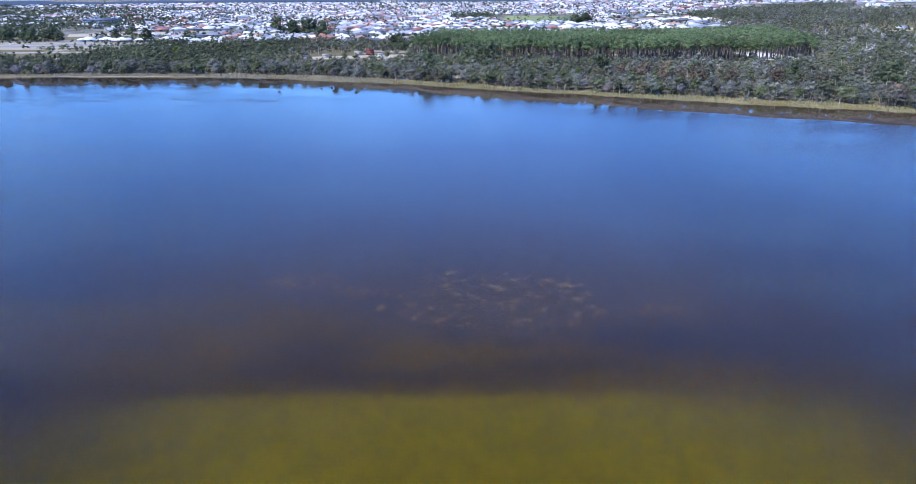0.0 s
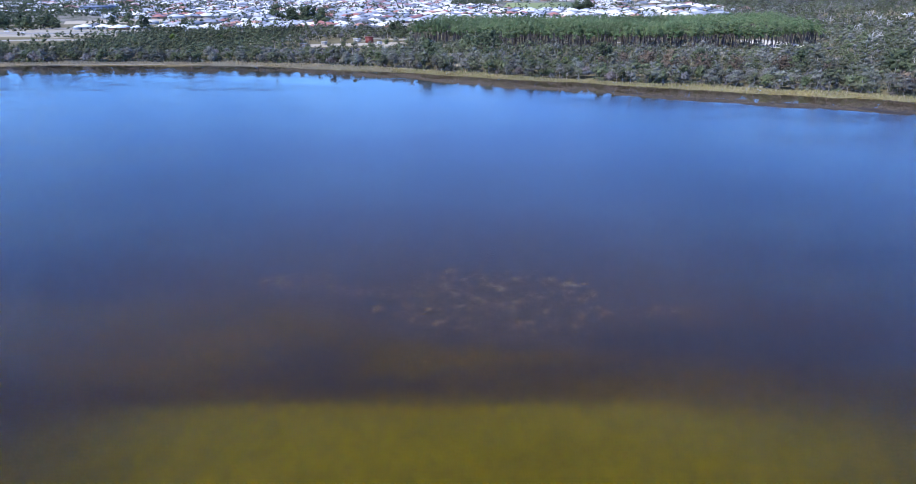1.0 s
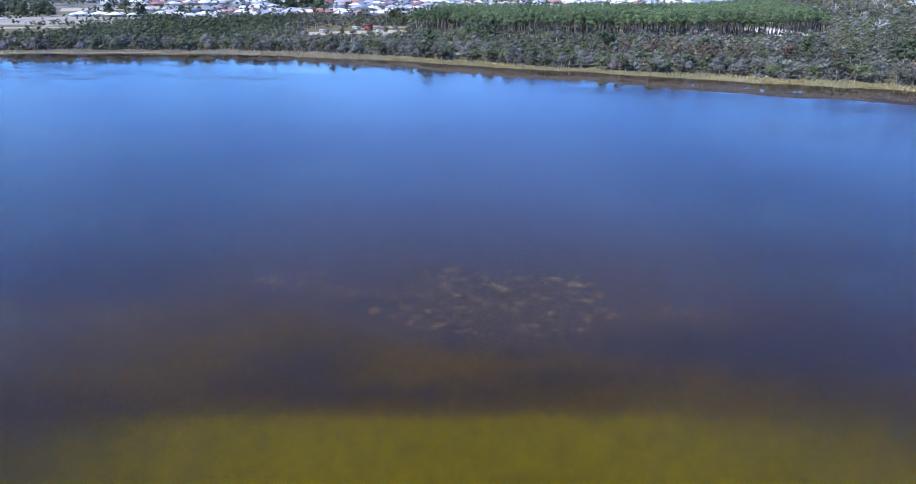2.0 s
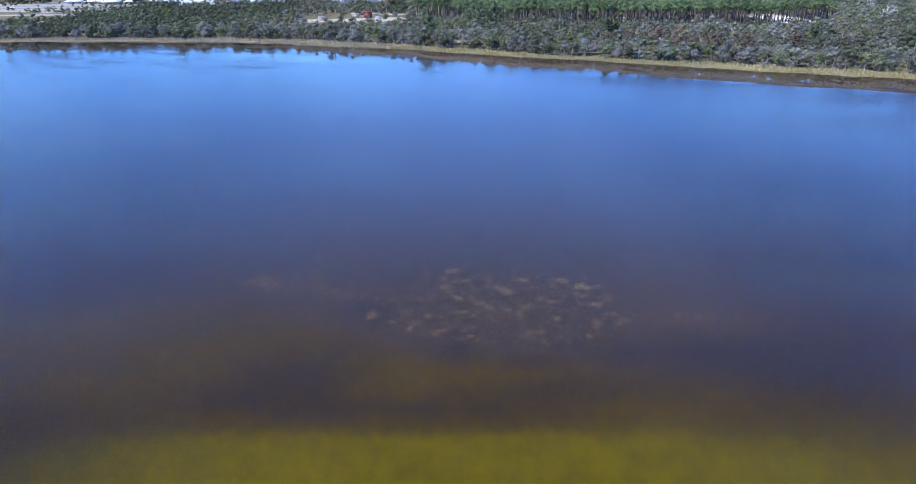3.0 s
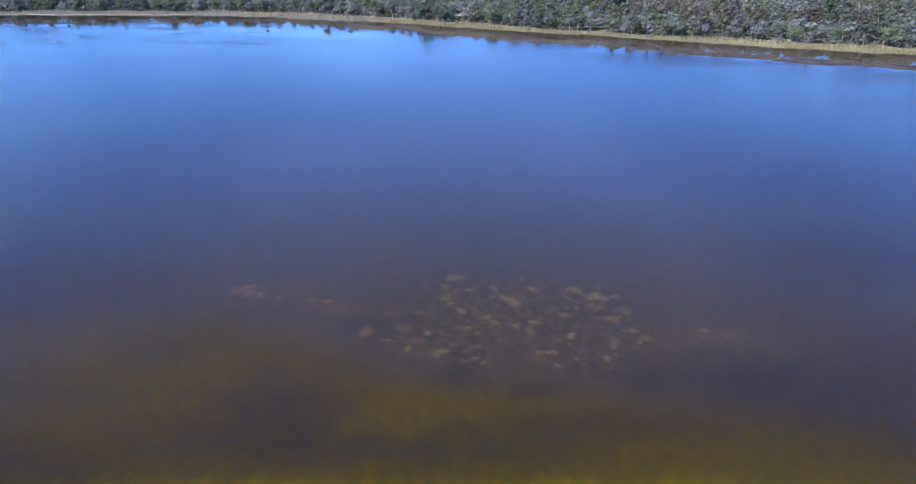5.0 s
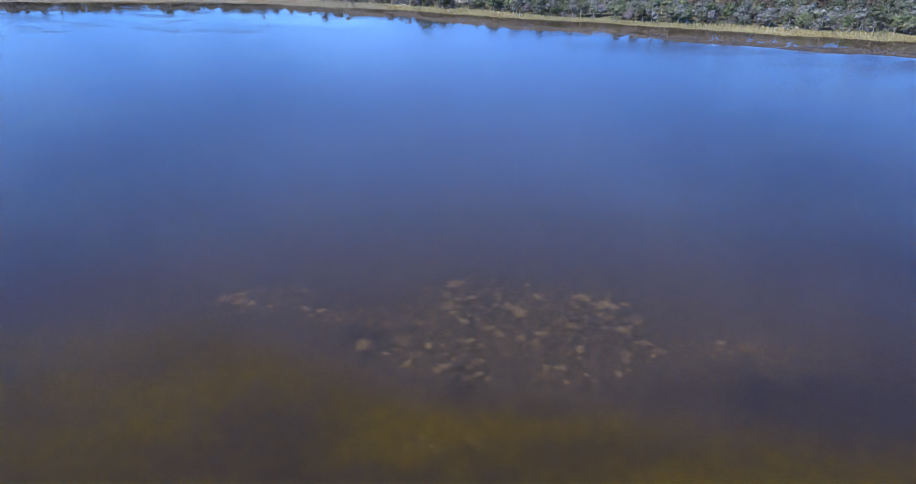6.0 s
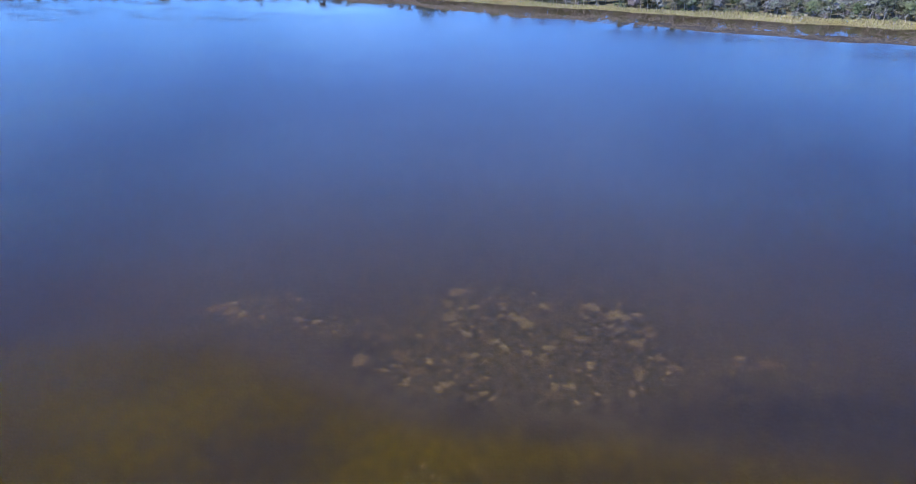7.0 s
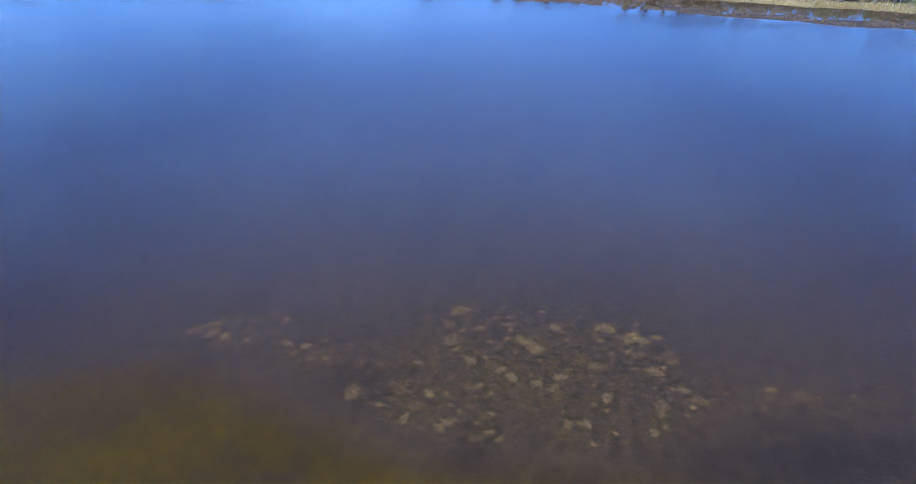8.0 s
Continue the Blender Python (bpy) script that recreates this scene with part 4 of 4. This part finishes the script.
def hip(s, x0, y0, x1, y1, eave, rise, mat=0):
    """A hipped roof with a fascia over the rectangle."""
    w, d = x1 - x0, y1 - y0
    e = [(x0, y0, eave), (x1, y0, eave), (x1, y1, eave), (x0, y1, eave)]
    f = [(x, y, eave - 0.22) for x, y, _ in e]
    if w > d:
        ridge = [(x0 + d / 2, (y0 + y1) / 2, eave + rise), (x1 - d / 2, (y0 + y1) / 2, eave + rise)]
        quads, tris = [(0, 1, 5, 4), (2, 3, 4, 5)], [(3, 0, 4), (1, 2, 5)]
    else:
        ridge = [((x0 + x1) / 2, y0 + w / 2, eave + rise), ((x0 + x1) / 2, y1 - w / 2, eave + rise)]
        quads, tris = [(1, 2, 5, 4), (3, 0, 4, 5)], [(0, 1, 4), (2, 3, 5)]
    quads += [(6, 7, 1, 0), (7, 8, 2, 1), (8, 9, 3, 2), (9, 6, 0, 3), (9, 8, 7, 6)]
    return s.add(e + ridge + f, quads, tris, mat)


def slab(x0, y0, z0, x1, y1, z1, name):
    return Soup().box(x0, y0, z0, x1, y1, z1).mesh(name)


def window_frame(a0, a1, z0, z1, b0, b1, turned):
    """Four bars round a pane that runs from a0 to a1; turned panes run along y."""
    s = Soup()
    for p0, p1, q0, q1 in ((a0 - 0.08, a1 + 0.08, z0 - 0.08, z0), (a0 - 0.08, a1 + 0.08, z1, z1 + 0.08), (a0 - 0.08, a0, z0, z1), (a1, a1 + 0.08, z0, z1)):
        s.box(*((b0, p0, q0, b1, p1, q1) if turned else (p0, b0, q0, p1, b1, q1)))
    return s.mesh("window_frame")


def house(w, d, wing, rise, cover="roof"):
    """A single-storey house: hipped roof, garage wing, door and windows on its four sides."""
    h = new("house")
    walls, roof = Soup(), Soup()
    walls.box(-w / 2, -d / 2, -1.2, w / 2, d / 2, 2.6)
    walls.box(-w / 2 + 0.4, -d / 2 - wing, -1.2, -w / 2 + 6.8, -d / 2 - 0.003, 2.6)
    hip(roof, -w / 2 - 0.5, -d / 2 - 0.5, w / 2 + 0.5, d / 2 + 0.5, 2.72, rise)
    hip(roof, -w / 2 - 0.1, -d / 2 - wing - 0.5, -w / 2 + 7.3, -d / 2 + 4.2, 2.70, rise * 0.62)
    part("wall", walls.mesh("wall"), "wall", h)
    part("roof", roof.mesh("roof"), cover, h)
    part("garage_door", slab(-w / 2 + 1.0, -d / 2 - wing - 0.06, 0, -w / 2 + 6.0, -d / 2 - wing + 0.05, 2.2, "garage_door"), "door", h, "pale panel garage door")
    part("door", slab(-w / 2 + 7.6, -d / 2 - 0.06, 0, -w / 2 + 8.6, -d / 2 + 0.05, 2.1, "door"), "glass", h)
    front = part("window", slab(w / 2 - 3.6, -d / 2 - 0.06, 0.8, w / 2 - 1.2, -d / 2 + 0.05, 2.1, "window"), "glass", h)
    back = part("window", slab(-3.2, d / 2 - 0.05, 0.3, 0.4, d / 2 + 0.06, 2.1, "window"), "glass", h)
    side = part("window", slab(w / 2 - 0.05, -1.5, 0.9, w / 2 + 0.06, 0.9, 2.1, "window"), "glass", h)
    part("window_frame", window_frame(w / 2 - 3.6, w / 2 - 1.2, 0.8, 2.1, -d / 2 - 0.08, -d / 2 - 0.003, False), "door", front)
    part("window_frame", window_frame(-3.2, 0.4, 0.3, 2.1, d / 2 + 0.003, d / 2 + 0.08, False), "door", back)
    part("window_frame", window_frame(-1.5, 0.9, 0.9, 2.1, w / 2 + 0.003, w / 2 + 0.08, True), "door", side)
    return tagged(h, "single-storey suburban house with hipped roof", "house", "houses of the suburb")


HOUSES = [house(16, 17.5, 4.5, 3.0), house(17, 20, 3.5, 3.3), house(18.5, 16, 5.0, 3.1), house(15.5, 20, 3.0, 2.9)]
r_town = np.random.default_rng(31)
TURN = 9.0


def leafiness(x, y):
    """0 among the new houses to 1 in the older, wooded streets to the west."""
    bend = 0.05 * np.sin(y * 0.009 + 1) + 0.03 * np.sin(x * 0.013 + y * 0.004)
    return smooth((-0.27 - x / y + bend) / 0.22)


def plots(x_step, y_step, near, far, jitter):
    u, w = np.meshgrid(np.arange(-3600, 3600, x_step), np.arange(near - 700, far + 700, y_step))
    u = u.ravel() + r_town.uniform(-jitter, jitter, u.size) + 9 * (np.round(w.ravel() / y_step) % 2)
    w = w.ravel() + r_town.uniform(-jitter, jitter, w.size)
    bend = 18 * np.sin(u / 140) + 10 * np.sin(u / 61 + w / 300)
    c, s = math.cos(radians(TURN)), math.sin(radians(TURN))
    x, y = c * u - s * (w + bend), s * u + c * (w + bend)
    k = (y > near) & (y < far) & town(x, y)
    k &= r_town.random(len(x)) < 0.88 - np.where(y < 1280, 0.66, 0.52) * leafiness(x, y)
    return np.column_stack([x[k], y[k]])


lots = plots(22.5, 35.0, 740, 2300, 1.3)
row = np.array([(-424, 842), (-401, 838), (-379, 828), (-356, 834), (-334, 842), (-312, 836)], float)
free = np.min(np.hypot(lots[:, None, 0] - row[:, 0], lots[:, None, 1] - row[:, 1]), axis=1) > 24
lots = lots[free]
lots = lots[np.argsort(lots[:, 1])]
placed_kinds = set()
white_house = house(17, 18, 4.0, 3.0, "white_roof")
tagged(white_house, "single-storey house with white hipped roof beside bare sand", group="white-roofed houses by the road")
for n, (x, y) in enumerate(row):
    m = placed(white_house, float(x), float(y), TURN + 90 * (n % 3), 1.0)
    if n:
        copy_thing(white_house, m)
    else:
        white_house.matrix_basis = m
for x, y in lots[:294]:
    n = int(r_town.integers(4))
    m = placed(HOUSES[n], float(x), float(y), TURN + 90 * int(r_town.integers(4)) + float(r_town.normal(scale=3)), 1.0)
    if n in placed_kinds:
        copy_thing(HOUSES[n], m)
    else:
        HOUSES[n].matrix_basis = m
        placed_kinds.add(n)


def far_houses(where, r, grow=1.0):
    """The rest of the suburb: hipped roofs on plain walls, one mesh."""
    n = len(where)
    z = ground_z(where[:, 0], where[:, 1])
    w, d = r.uniform(7.2, 9.2, n) * grow, r.uniform(8.2, 10.8, n) * grow
    a = np.radians(TURN + 90 * r.integers(0, 2, n) + r.normal(scale=3, size=n))
    ca, sa_ = np.cos(a)[:, None], np.sin(a)[:, None]

    def corner(px, py, pz):
        return np.stack([where[:, 0:1] + ca * px - sa_ * py, where[:, 1:2] + sa_ * px + ca * py, pz + z[:, None]], -1)

    sx, sy = np.array([-1, 1, 1, -1]), np.array([-1, -1, 1, 1])
    wall = [corner(w[:, None] * sx, d[:, None] * sy, np.full((n, 4), h)) for h in (-1.5, 2.6)]
    eave = corner((w[:, None] + 0.5) * sx, (d[:, None] + 0.5) * sy, np.full((n, 4), 2.6))
    rise = r.uniform(2.2, 3.2, n)[:, None] * np.ones((n, 2))
    ridge = corner(np.zeros((n, 2)), np.stack([-(d - w) - 0.6, (d - w) + 0.6], 1), 2.6 + rise)
    v = np.concatenate([*wall, eave, ridge], 1)
    o = (np.arange(n) * 14)[:, None, None]
    side = np.array([(0, 1, 5, 4), (1, 2, 6, 5), (2, 3, 7, 6), (3, 0, 4, 7)])
    slope = np.array([(9, 10, 13, 12), (11, 8, 12, 13)])
    ends = np.array([(8, 9, 12), (10, 11, 13)])
    q = np.concatenate([(side[None] + o).reshape(-1, 4), (slope[None] + o).reshape(-1, 4)])
    t = (ends[None] + o).reshape(-1, 3)
    me = mesh_from("suburb", v.reshape(-1, 3), q, t, np.r_[np.zeros(4 * n), np.ones(2 * n)], np.ones(2 * n))
    return tagged(solid("suburb", me, "wall_far", "roof_far"), "distant suburb of houses with white grey and red roofs", "houses", kind="stuff")


far_houses(lots[294:], r_town)
far_houses(plots(24, 38, 2300, 3250, 2.0), r_town, 1.05)


def town_tree_zone(x, y):
    back = np.interp(x, TOWN_X, TOWN_Y)
    grove = np.sin(x * 0.031 + 2 * np.sin(y * 0.013)) * np.sin(y * 0.027 + 1.5 * np.sin(x * 0.011))
    chance = (0.20 + np.where(y < 1280, 0.6, 0.55) * leafiness(x, y)) * np.where(grove > 0.15, 1.7, 0.5) + 0.30 * (np.sin(x * 0.011 + 1) * np.sin(y * 0.008) > 0.55)
    belt = ((x > -15) & (x < 0.048 * y) & (y > 1485) & (y < 1740)) | ((x > 395) & (x < 520) & (y > 1080) & (y < 1380))
    near_left = ((x < -0.535 * y) & (y > 880) & (y < 1240)) | ((x < -0.555 * y) & (y > 840) & (y < 900)) | ((x < -0.43 * y) & (y > 1105) & (y < 1290)) | ((x < -0.36 * y) & (y > 1135) & (y < 1235))
    hole = ((x > -530) & (x < -335) & (np.abs(y - np.interp(x, (-522, -430, -345), (985, 1030, 1040))) < 50)) | ((x > 290) & (x < 395) & (y > 1270) & (y < 1365))
    park = (x > 0.05 * y) & (x < 0.162 * y) & (y > 1340) & (y < 1700)
    c = np.where(belt | near_left, 0.95, np.where(park, 0.06, chance))
    return ((y > back + 12) | near_left) & seen(x, y, 40) & ~hole & (r_town.random(len(x)) < c)


yard = scatter(-1700, 1700, 790, 2400, 11.0, town_tree_zone, r_town)
forest("garden_trees", yard, r_town.uniform(4.5, 9.5, len(yard)), r_town.uniform(2.4, 5.0, len(yard)), 0.06, 9, 2, 1.8, "dark", "pine_bark", "dark green trees among the houses", "trees", r_town)
horizon = scatter(-2900, 2900, 2400, 3260, 30, lambda x, y: seen(x, y, 40) & (r_town.random(len(x)) < np.where(y > 3120, 0.8, 0.15 + 0.3 * (np.sin(x * 0.004 + 2) > 0.4))), r_town)
forest("distant_trees", horizon, r_town.uniform(6, 9, len(horizon)), r_town.uniform(6, 11, len(horizon)), 0.05, 9, 2, 3.2, "dark", "pine_bark", "distant belt of dark trees", "trees", r_town)


def verge_zone(x, y):
    road = (np.abs(y - np.interp(x, (-720, -560, -430, -330), (752, 760, 762, 778))) < 14) | (np.abs(y - np.interp(x, (-720, -560, -430, -350), (778, 786, 788, 800))) < 8)
    clump = np.sin(x * 0.05 + 1.3) + np.sin(y * 0.11 + x * 0.021) + np.sin(x * 0.17)
    return ~road & seen(x, y, 20) & (clump > 0.35) & (r_town.random(len(x)) < 0.6)


verge = scatter(-640, -330, 690, 850, 6.5, verge_zone, r_town)
forest("verge_bushes", verge, r_town.uniform(1.6, 4.5, len(verge)), r_town.uniform(1.5, 3.4, len(verge)), 0.04, 26, 3, 0.9, "scrub", "pine_bark", "dark scattered bushes on dry sand beside the road", "bushes", r_town)

# ---- sheds, blue hall and vehicle ----


def shed(name, x, y, w, d, h, turn, wall, roof, label):
    s = new(name)
    part("wall", slab(-w / 2, -d / 2, -0.6, w / 2, d / 2, h, "wall"), wall, s)
    top = Soup()
    top.add([(-w / 2 - 0.3, -d / 2 - 0.3, h + 0.003), (w / 2 + 0.3, -d / 2 - 0.3, h + 0.003), (w / 2 + 0.3, d / 2 + 0.3, h + 0.003), (-w / 2 - 0.3, d / 2 + 0.3, h + 0.003),
             (-w / 2 - 0.3, 0, h + 0.12 * d), (w / 2 + 0.3, 0, h + 0.12 * d)], [(0, 1, 5, 4), (2, 3, 4, 5), (3, 2, 1, 0)], [(3, 0, 4), (1, 2, 5)])
    part("roof", top.mesh("roof"), roof, s)
    part("roller_door", slab(-w * 0.22, -d / 2 - 0.06, -0.1, w * 0.22, -d / 2 + 0.04, h * 0.75, "roller_door"), wall, s)
    s.matrix_basis = placed(s, x, y, turn, 1.0)
    return tagged(s, label, "shed")


shed("shed", -76.5, 640, 6.0, 6, 4.4, -4, "red_steel", "red_steel", "red sheet-steel shed in a sandy yard")
shed("shed", -88, 646, 6, 5, 2.6, 3, "wall", "tin", "low pale shed beside the red one")
shed("shed", -112, 618, 5, 5, 2.6, 12, "wall", "tin", "small pale shed in the sandy yard")
shed("shed", -126, 606, 5, 4, 2.5, -8, "wall", "tin", "small pale shed among bushes")
shed("shed", -66, 622, 4, 3, 2.4, 0, "door", "tin", "white site cabin on sand")
shed("hall", -640, 1335, 62, 22, 6.5, 4, "blue_steel", "blue_steel", "long blue steel-roofed hall among trees")
shed("hall", -650, 1300, 30, 14, 4.5, 4, "door", "blue_steel", "lower blue-roofed wing of the hall")
shed("shed", 468, 776, 9, 7, 3.2, 10, "door", "white_steel", "white shed in a clearing on the rise")
shed("hall", 735, 1300, 36, 16, 5.0, -20, "white_steel", "white_steel", "long white shed on the dry field")
shed("hall", -280, 3280, 110, 60, 9.0, 0, "door", "blue_steel", "distant large pale warehouse")


def car(x, y, turn):
    c = new("car")
    body = Soup()
    side = [(-2.2, 0.35), (2.2, 0.35), (2.25, 0.8), (1.1, 0.95), (0.5, 1.45), (-1.3, 1.48), (-2.1, 0.95)]
    n = len(side)
    v = [(px, s * 0.88, pz) for s in (-1, 1) for px, pz in side]
    body.add(v, [(i, (i + 1) % n, (i + 1) % n + n, i + n) for i in range(n)], [(0, i + 1, i) for i in range(1, n - 1)] + [(n, n + i, n + i + 1) for i in range(1, n - 1)])
    part("body", body.mesh("body"), "car_paint", c)
    part("window", slab(-1.2, -0.9, 1.0, 0.5, 0.9, 1.38, "window"), "glass", c)
    wheel = Soup().tube((0, -0.1, 0), (0, 0.1, 0), 0.33, 0.33, 12)
    wheel.add([(0, -0.1, 0)] + [(0.33 * math.cos(a), -0.1, 0.33 * math.sin(a)) for a in np.arange(12) * math.pi / 6], (), [(0, i + 1, (i + 1) % 12 + 1) for i in range(12)])
    me = wheel.mesh("wheel")
    rim = Soup().tube((0, -0.11, 0), (0, 0.11, 0), 0.21, 0.21, 10)
    rim.add([(0, -0.11, 0)] + [(0.21 * math.cos(a), -0.11, 0.21 * math.sin(a)) for a in np.arange(10) * math.pi / 5], (), [(0, i + 1, (i + 1) % 10 + 1) for i in range(10)])
    rim = rim.mesh("rim")
    for wx in (-1.4, 1.4):
        for wy in (-0.85, 0.85):
            wheel = part("wheel", me, "tyre", c)
            wheel.location = (wx, wy, 0.33)
            part("rim", rim, "door", wheel)
    c.matrix_basis = placed(c, x, y, turn, 1.0, -0.22)
    return tagged(c, "white car on the grey road", "car", "cars on the road")


first = car(-480, 788, 2)
copy_thing(first, placed(first, -448, 762, 2, 1.0, -0.22))

# ---- water weed ----


def weed_clump(seed, radius, count, tall):
    """A mound of ragged weed fronds."""
    r = np.random.default_rng(seed)
    d = np.sqrt(r.random(count)) * radius
    a = r.uniform(0, 2 * np.pi, count)
    lobes = 1 + 0.35 * np.sin(3 * a + seed) + 0.2 * np.sin(5 * a)
    bend = r.uniform(0, 2 * np.pi, count)
    out = 0.35 * np.column_stack([np.cos(a), np.sin(a), 0 * a]) + np.column_stack([np.cos(bend), np.sin(bend), r.uniform(0.0, 0.4, count)])
    root = np.column_stack([d * lobes * np.cos(a), d * lobes * np.sin(a) * 0.7, tall * (1 - (d / radius) ** 2) * r.uniform(0.4, 1.0, count)])
    side = np.column_stack([-np.sin(a), np.cos(a), r.normal(scale=0.3, size=count)]) * r.uniform(0.02, 0.055, (count, 1))
    tip = root + (out + r.normal(scale=0.25, size=(count, 3))) * r.uniform(0.10, 0.34, (count, 1))
    v = np.stack([root - side, root + side, tip + side * 0.4, tip - side * 0.4], 1).reshape(-1, 3)
    q = np.arange(4 * count).reshape(-1, 4)
    return mesh_from("water_weed", v, q)


def weed_share(x, y):
    """How thick the weed grows: a main patch with two tails and two outliers."""
    main = 1.15 - (np.abs((x - 5 - 0.15 * (116 - y)) / 17.5) ** 3 + np.abs((y - 116) / 11.5) ** 3) ** (1 / 3)
    main = np.minimum(main, (x + 14 - 0.5 * np.maximum(y - 112, 0)) / 6)
    left = 1.15 - np.hypot((x + 29) / 7, (y - 123.5) / 4.5)
    link = 0.60 - np.hypot((x + 17) / 12, (y - 119) / 5)
    right = 0.52 - np.hypot((x - 33) / 19, (y - 110) / 5)
    low = 0.34 - np.minimum(np.hypot((x + 5) / 6, (y - 93) / 5), np.hypot((x - 1) / 5, (y - 93.5) / 3))
    return np.maximum.reduce([main, left, link, right, low])


r_weed = np.random.default_rng(41)
wx, wy = r_weed.uniform(-45, 55, 6000), r_weed.uniform(84, 132, 6000)
share = weed_share(wx, wy) * (0.8 + 0.5 * np.array([noise.noise((x * 0.22, y * 0.3, 1.0)) for x, y in zip(wx, wy)]))
pick = []
for i in np.argsort(-share + r_weed.uniform(0, 0.75, 6000)):
    if len(pick) < 300 and share[i] > 0.02 and all((wx[i] - wx[j]) ** 2 + (wy[i] - wy[j]) ** 2 > 1.5 for j in pick):
        pick.append(i)
clumps = [solid("water_weed", weed_clump(500 + n, rad, count, h), "weed") for n, (rad, count, h) in enumerate(((0.8, 190, 0.22), (0.6, 120, 0.2), (1.1, 290, 0.25), (0.45, 80, 0.15), (0.7, 150, 0.2)))]
for c in clumps:
    tagged(c, "tawny clump of water weed under the surface", "water weed", "weed clumps in the shallows")
plant_used = set()
for i in pick:
    n = int(r_weed.integers(5))
    x, y = float(wx[i]), float(wy[i])
    m = Matrix.Translation((x, y, float(bed_z(np.float64(x), np.float64(y))) + 0.02)) @ pose(0, 0, 0, 0, 0, float(r_weed.uniform(0, 360))) @ Matrix.Diagonal((*[float(r_weed.choice((0.4, 0.55, 0.7, 0.85, 1.05)))] * 3, 1))
    if n in plant_used:
        copy_thing(clumps[n], m)
    else:
        clumps[n].matrix_basis = m
        plant_used.add(n)


# pale tops that nearly reach the surface
PALE_AT = ((-32.6, 125.0), (-30.6, 122.4), (-22.6, 120.8), (-1.9, 119.2), (-0.2, 116.8), (3.3, 115.3), (-4.8, 111.2), (-6.4, 116.6), (-7.4, 107.2), (-2.8, 106.6), (0.7, 112.4),
           (4.4, 113.9), (10.0, 113.8), (11.8, 106.2), (1.7, 105.2), (14.6, 110.3), (23.3, 111.7), (18.6, 118.7), (10.5, 123.6), (1.0, 123.7), (18.4, 105.1), (-10.1, 109.5))
pale = tagged(solid("water_weed", weed_clump(520, 1.0, 150, 0.3), "weed_pale"), "pale yellowish clump of water weed near the surface", "water weed", "pale weed clumps")
for n, (x, y) in enumerate(PALE_AT):
    m = Matrix.Translation((x, y, float(bed_z(np.float64(x), np.float64(y))) + 0.05)) @ pose(0, 0, 0, 0, 0, n * 77) @ Matrix.Diagonal((*[0.7 + 0.5 * ((n * 5) % 7) / 7] * 3, 1))
    if n:
        copy_thing(pale, m)
    else:
        pale.matrix_basis = m


def fronds(name, x, y, length, material, label, r):
    """Single ragged fronds lying over the bed, as one mesh."""
    n = len(x)
    a = r.uniform(0, 2 * np.pi, n)
    root = np.column_stack([x, y, bed_z(x, y) + r.uniform(0.02, 0.12, n)])
    size = length * r.uniform(0.5, 1.3, (n, 1))
    tip = root + np.column_stack([np.cos(a), np.sin(a), r.uniform(0.1, 0.6, n)]) * size
    side = np.column_stack([-np.sin(a), np.cos(a), r.normal(scale=0.3, size=n)]) * size * 0.16
    v = np.stack([root - side * 0.5, root + side * 0.5, (root + tip) / 2 + side, tip, (root + tip) / 2 - side], 1).reshape(-1, 3)
    o = np.arange(n) * 5
    me = mesh_from(name, v, np.stack([o, o + 1, o + 2, o + 4], 1), np.stack([o + 4, o + 2, o + 3], 1))
    return tagged(solid(name, me, material), label, "water weed", kind="stuff")


cx, cy = r_weed.uniform(-48, 58, 26000), r_weed.uniform(84, 134, 26000)
keep = weed_share(cx, cy) + r_weed.normal(scale=0.3, size=len(cx)) > 0.15
fronds("weed_carpet", cx[keep], cy[keep], 0.30, "weed_dark", "carpet of short brown weed on the lake bed", r_weed)
cx, cy = r_weed.uniform(-50, 60, 9000), r_weed.uniform(82, 134, 9000)
keep = weed_share(cx, cy) + r_weed.normal(scale=0.28, size=len(cx)) > 0.34
cx, cy = np.repeat(cx[keep], 9), np.repeat(cy[keep], 9)
cx, cy = cx + r_weed.normal(scale=0.25, size=len(cx)), cy + r_weed.normal(scale=0.2, size=len(cy))
fronds("weed_tufts", cx, cy, 0.22, "weed", "small tawny weed tufts on the lake bed", r_weed)
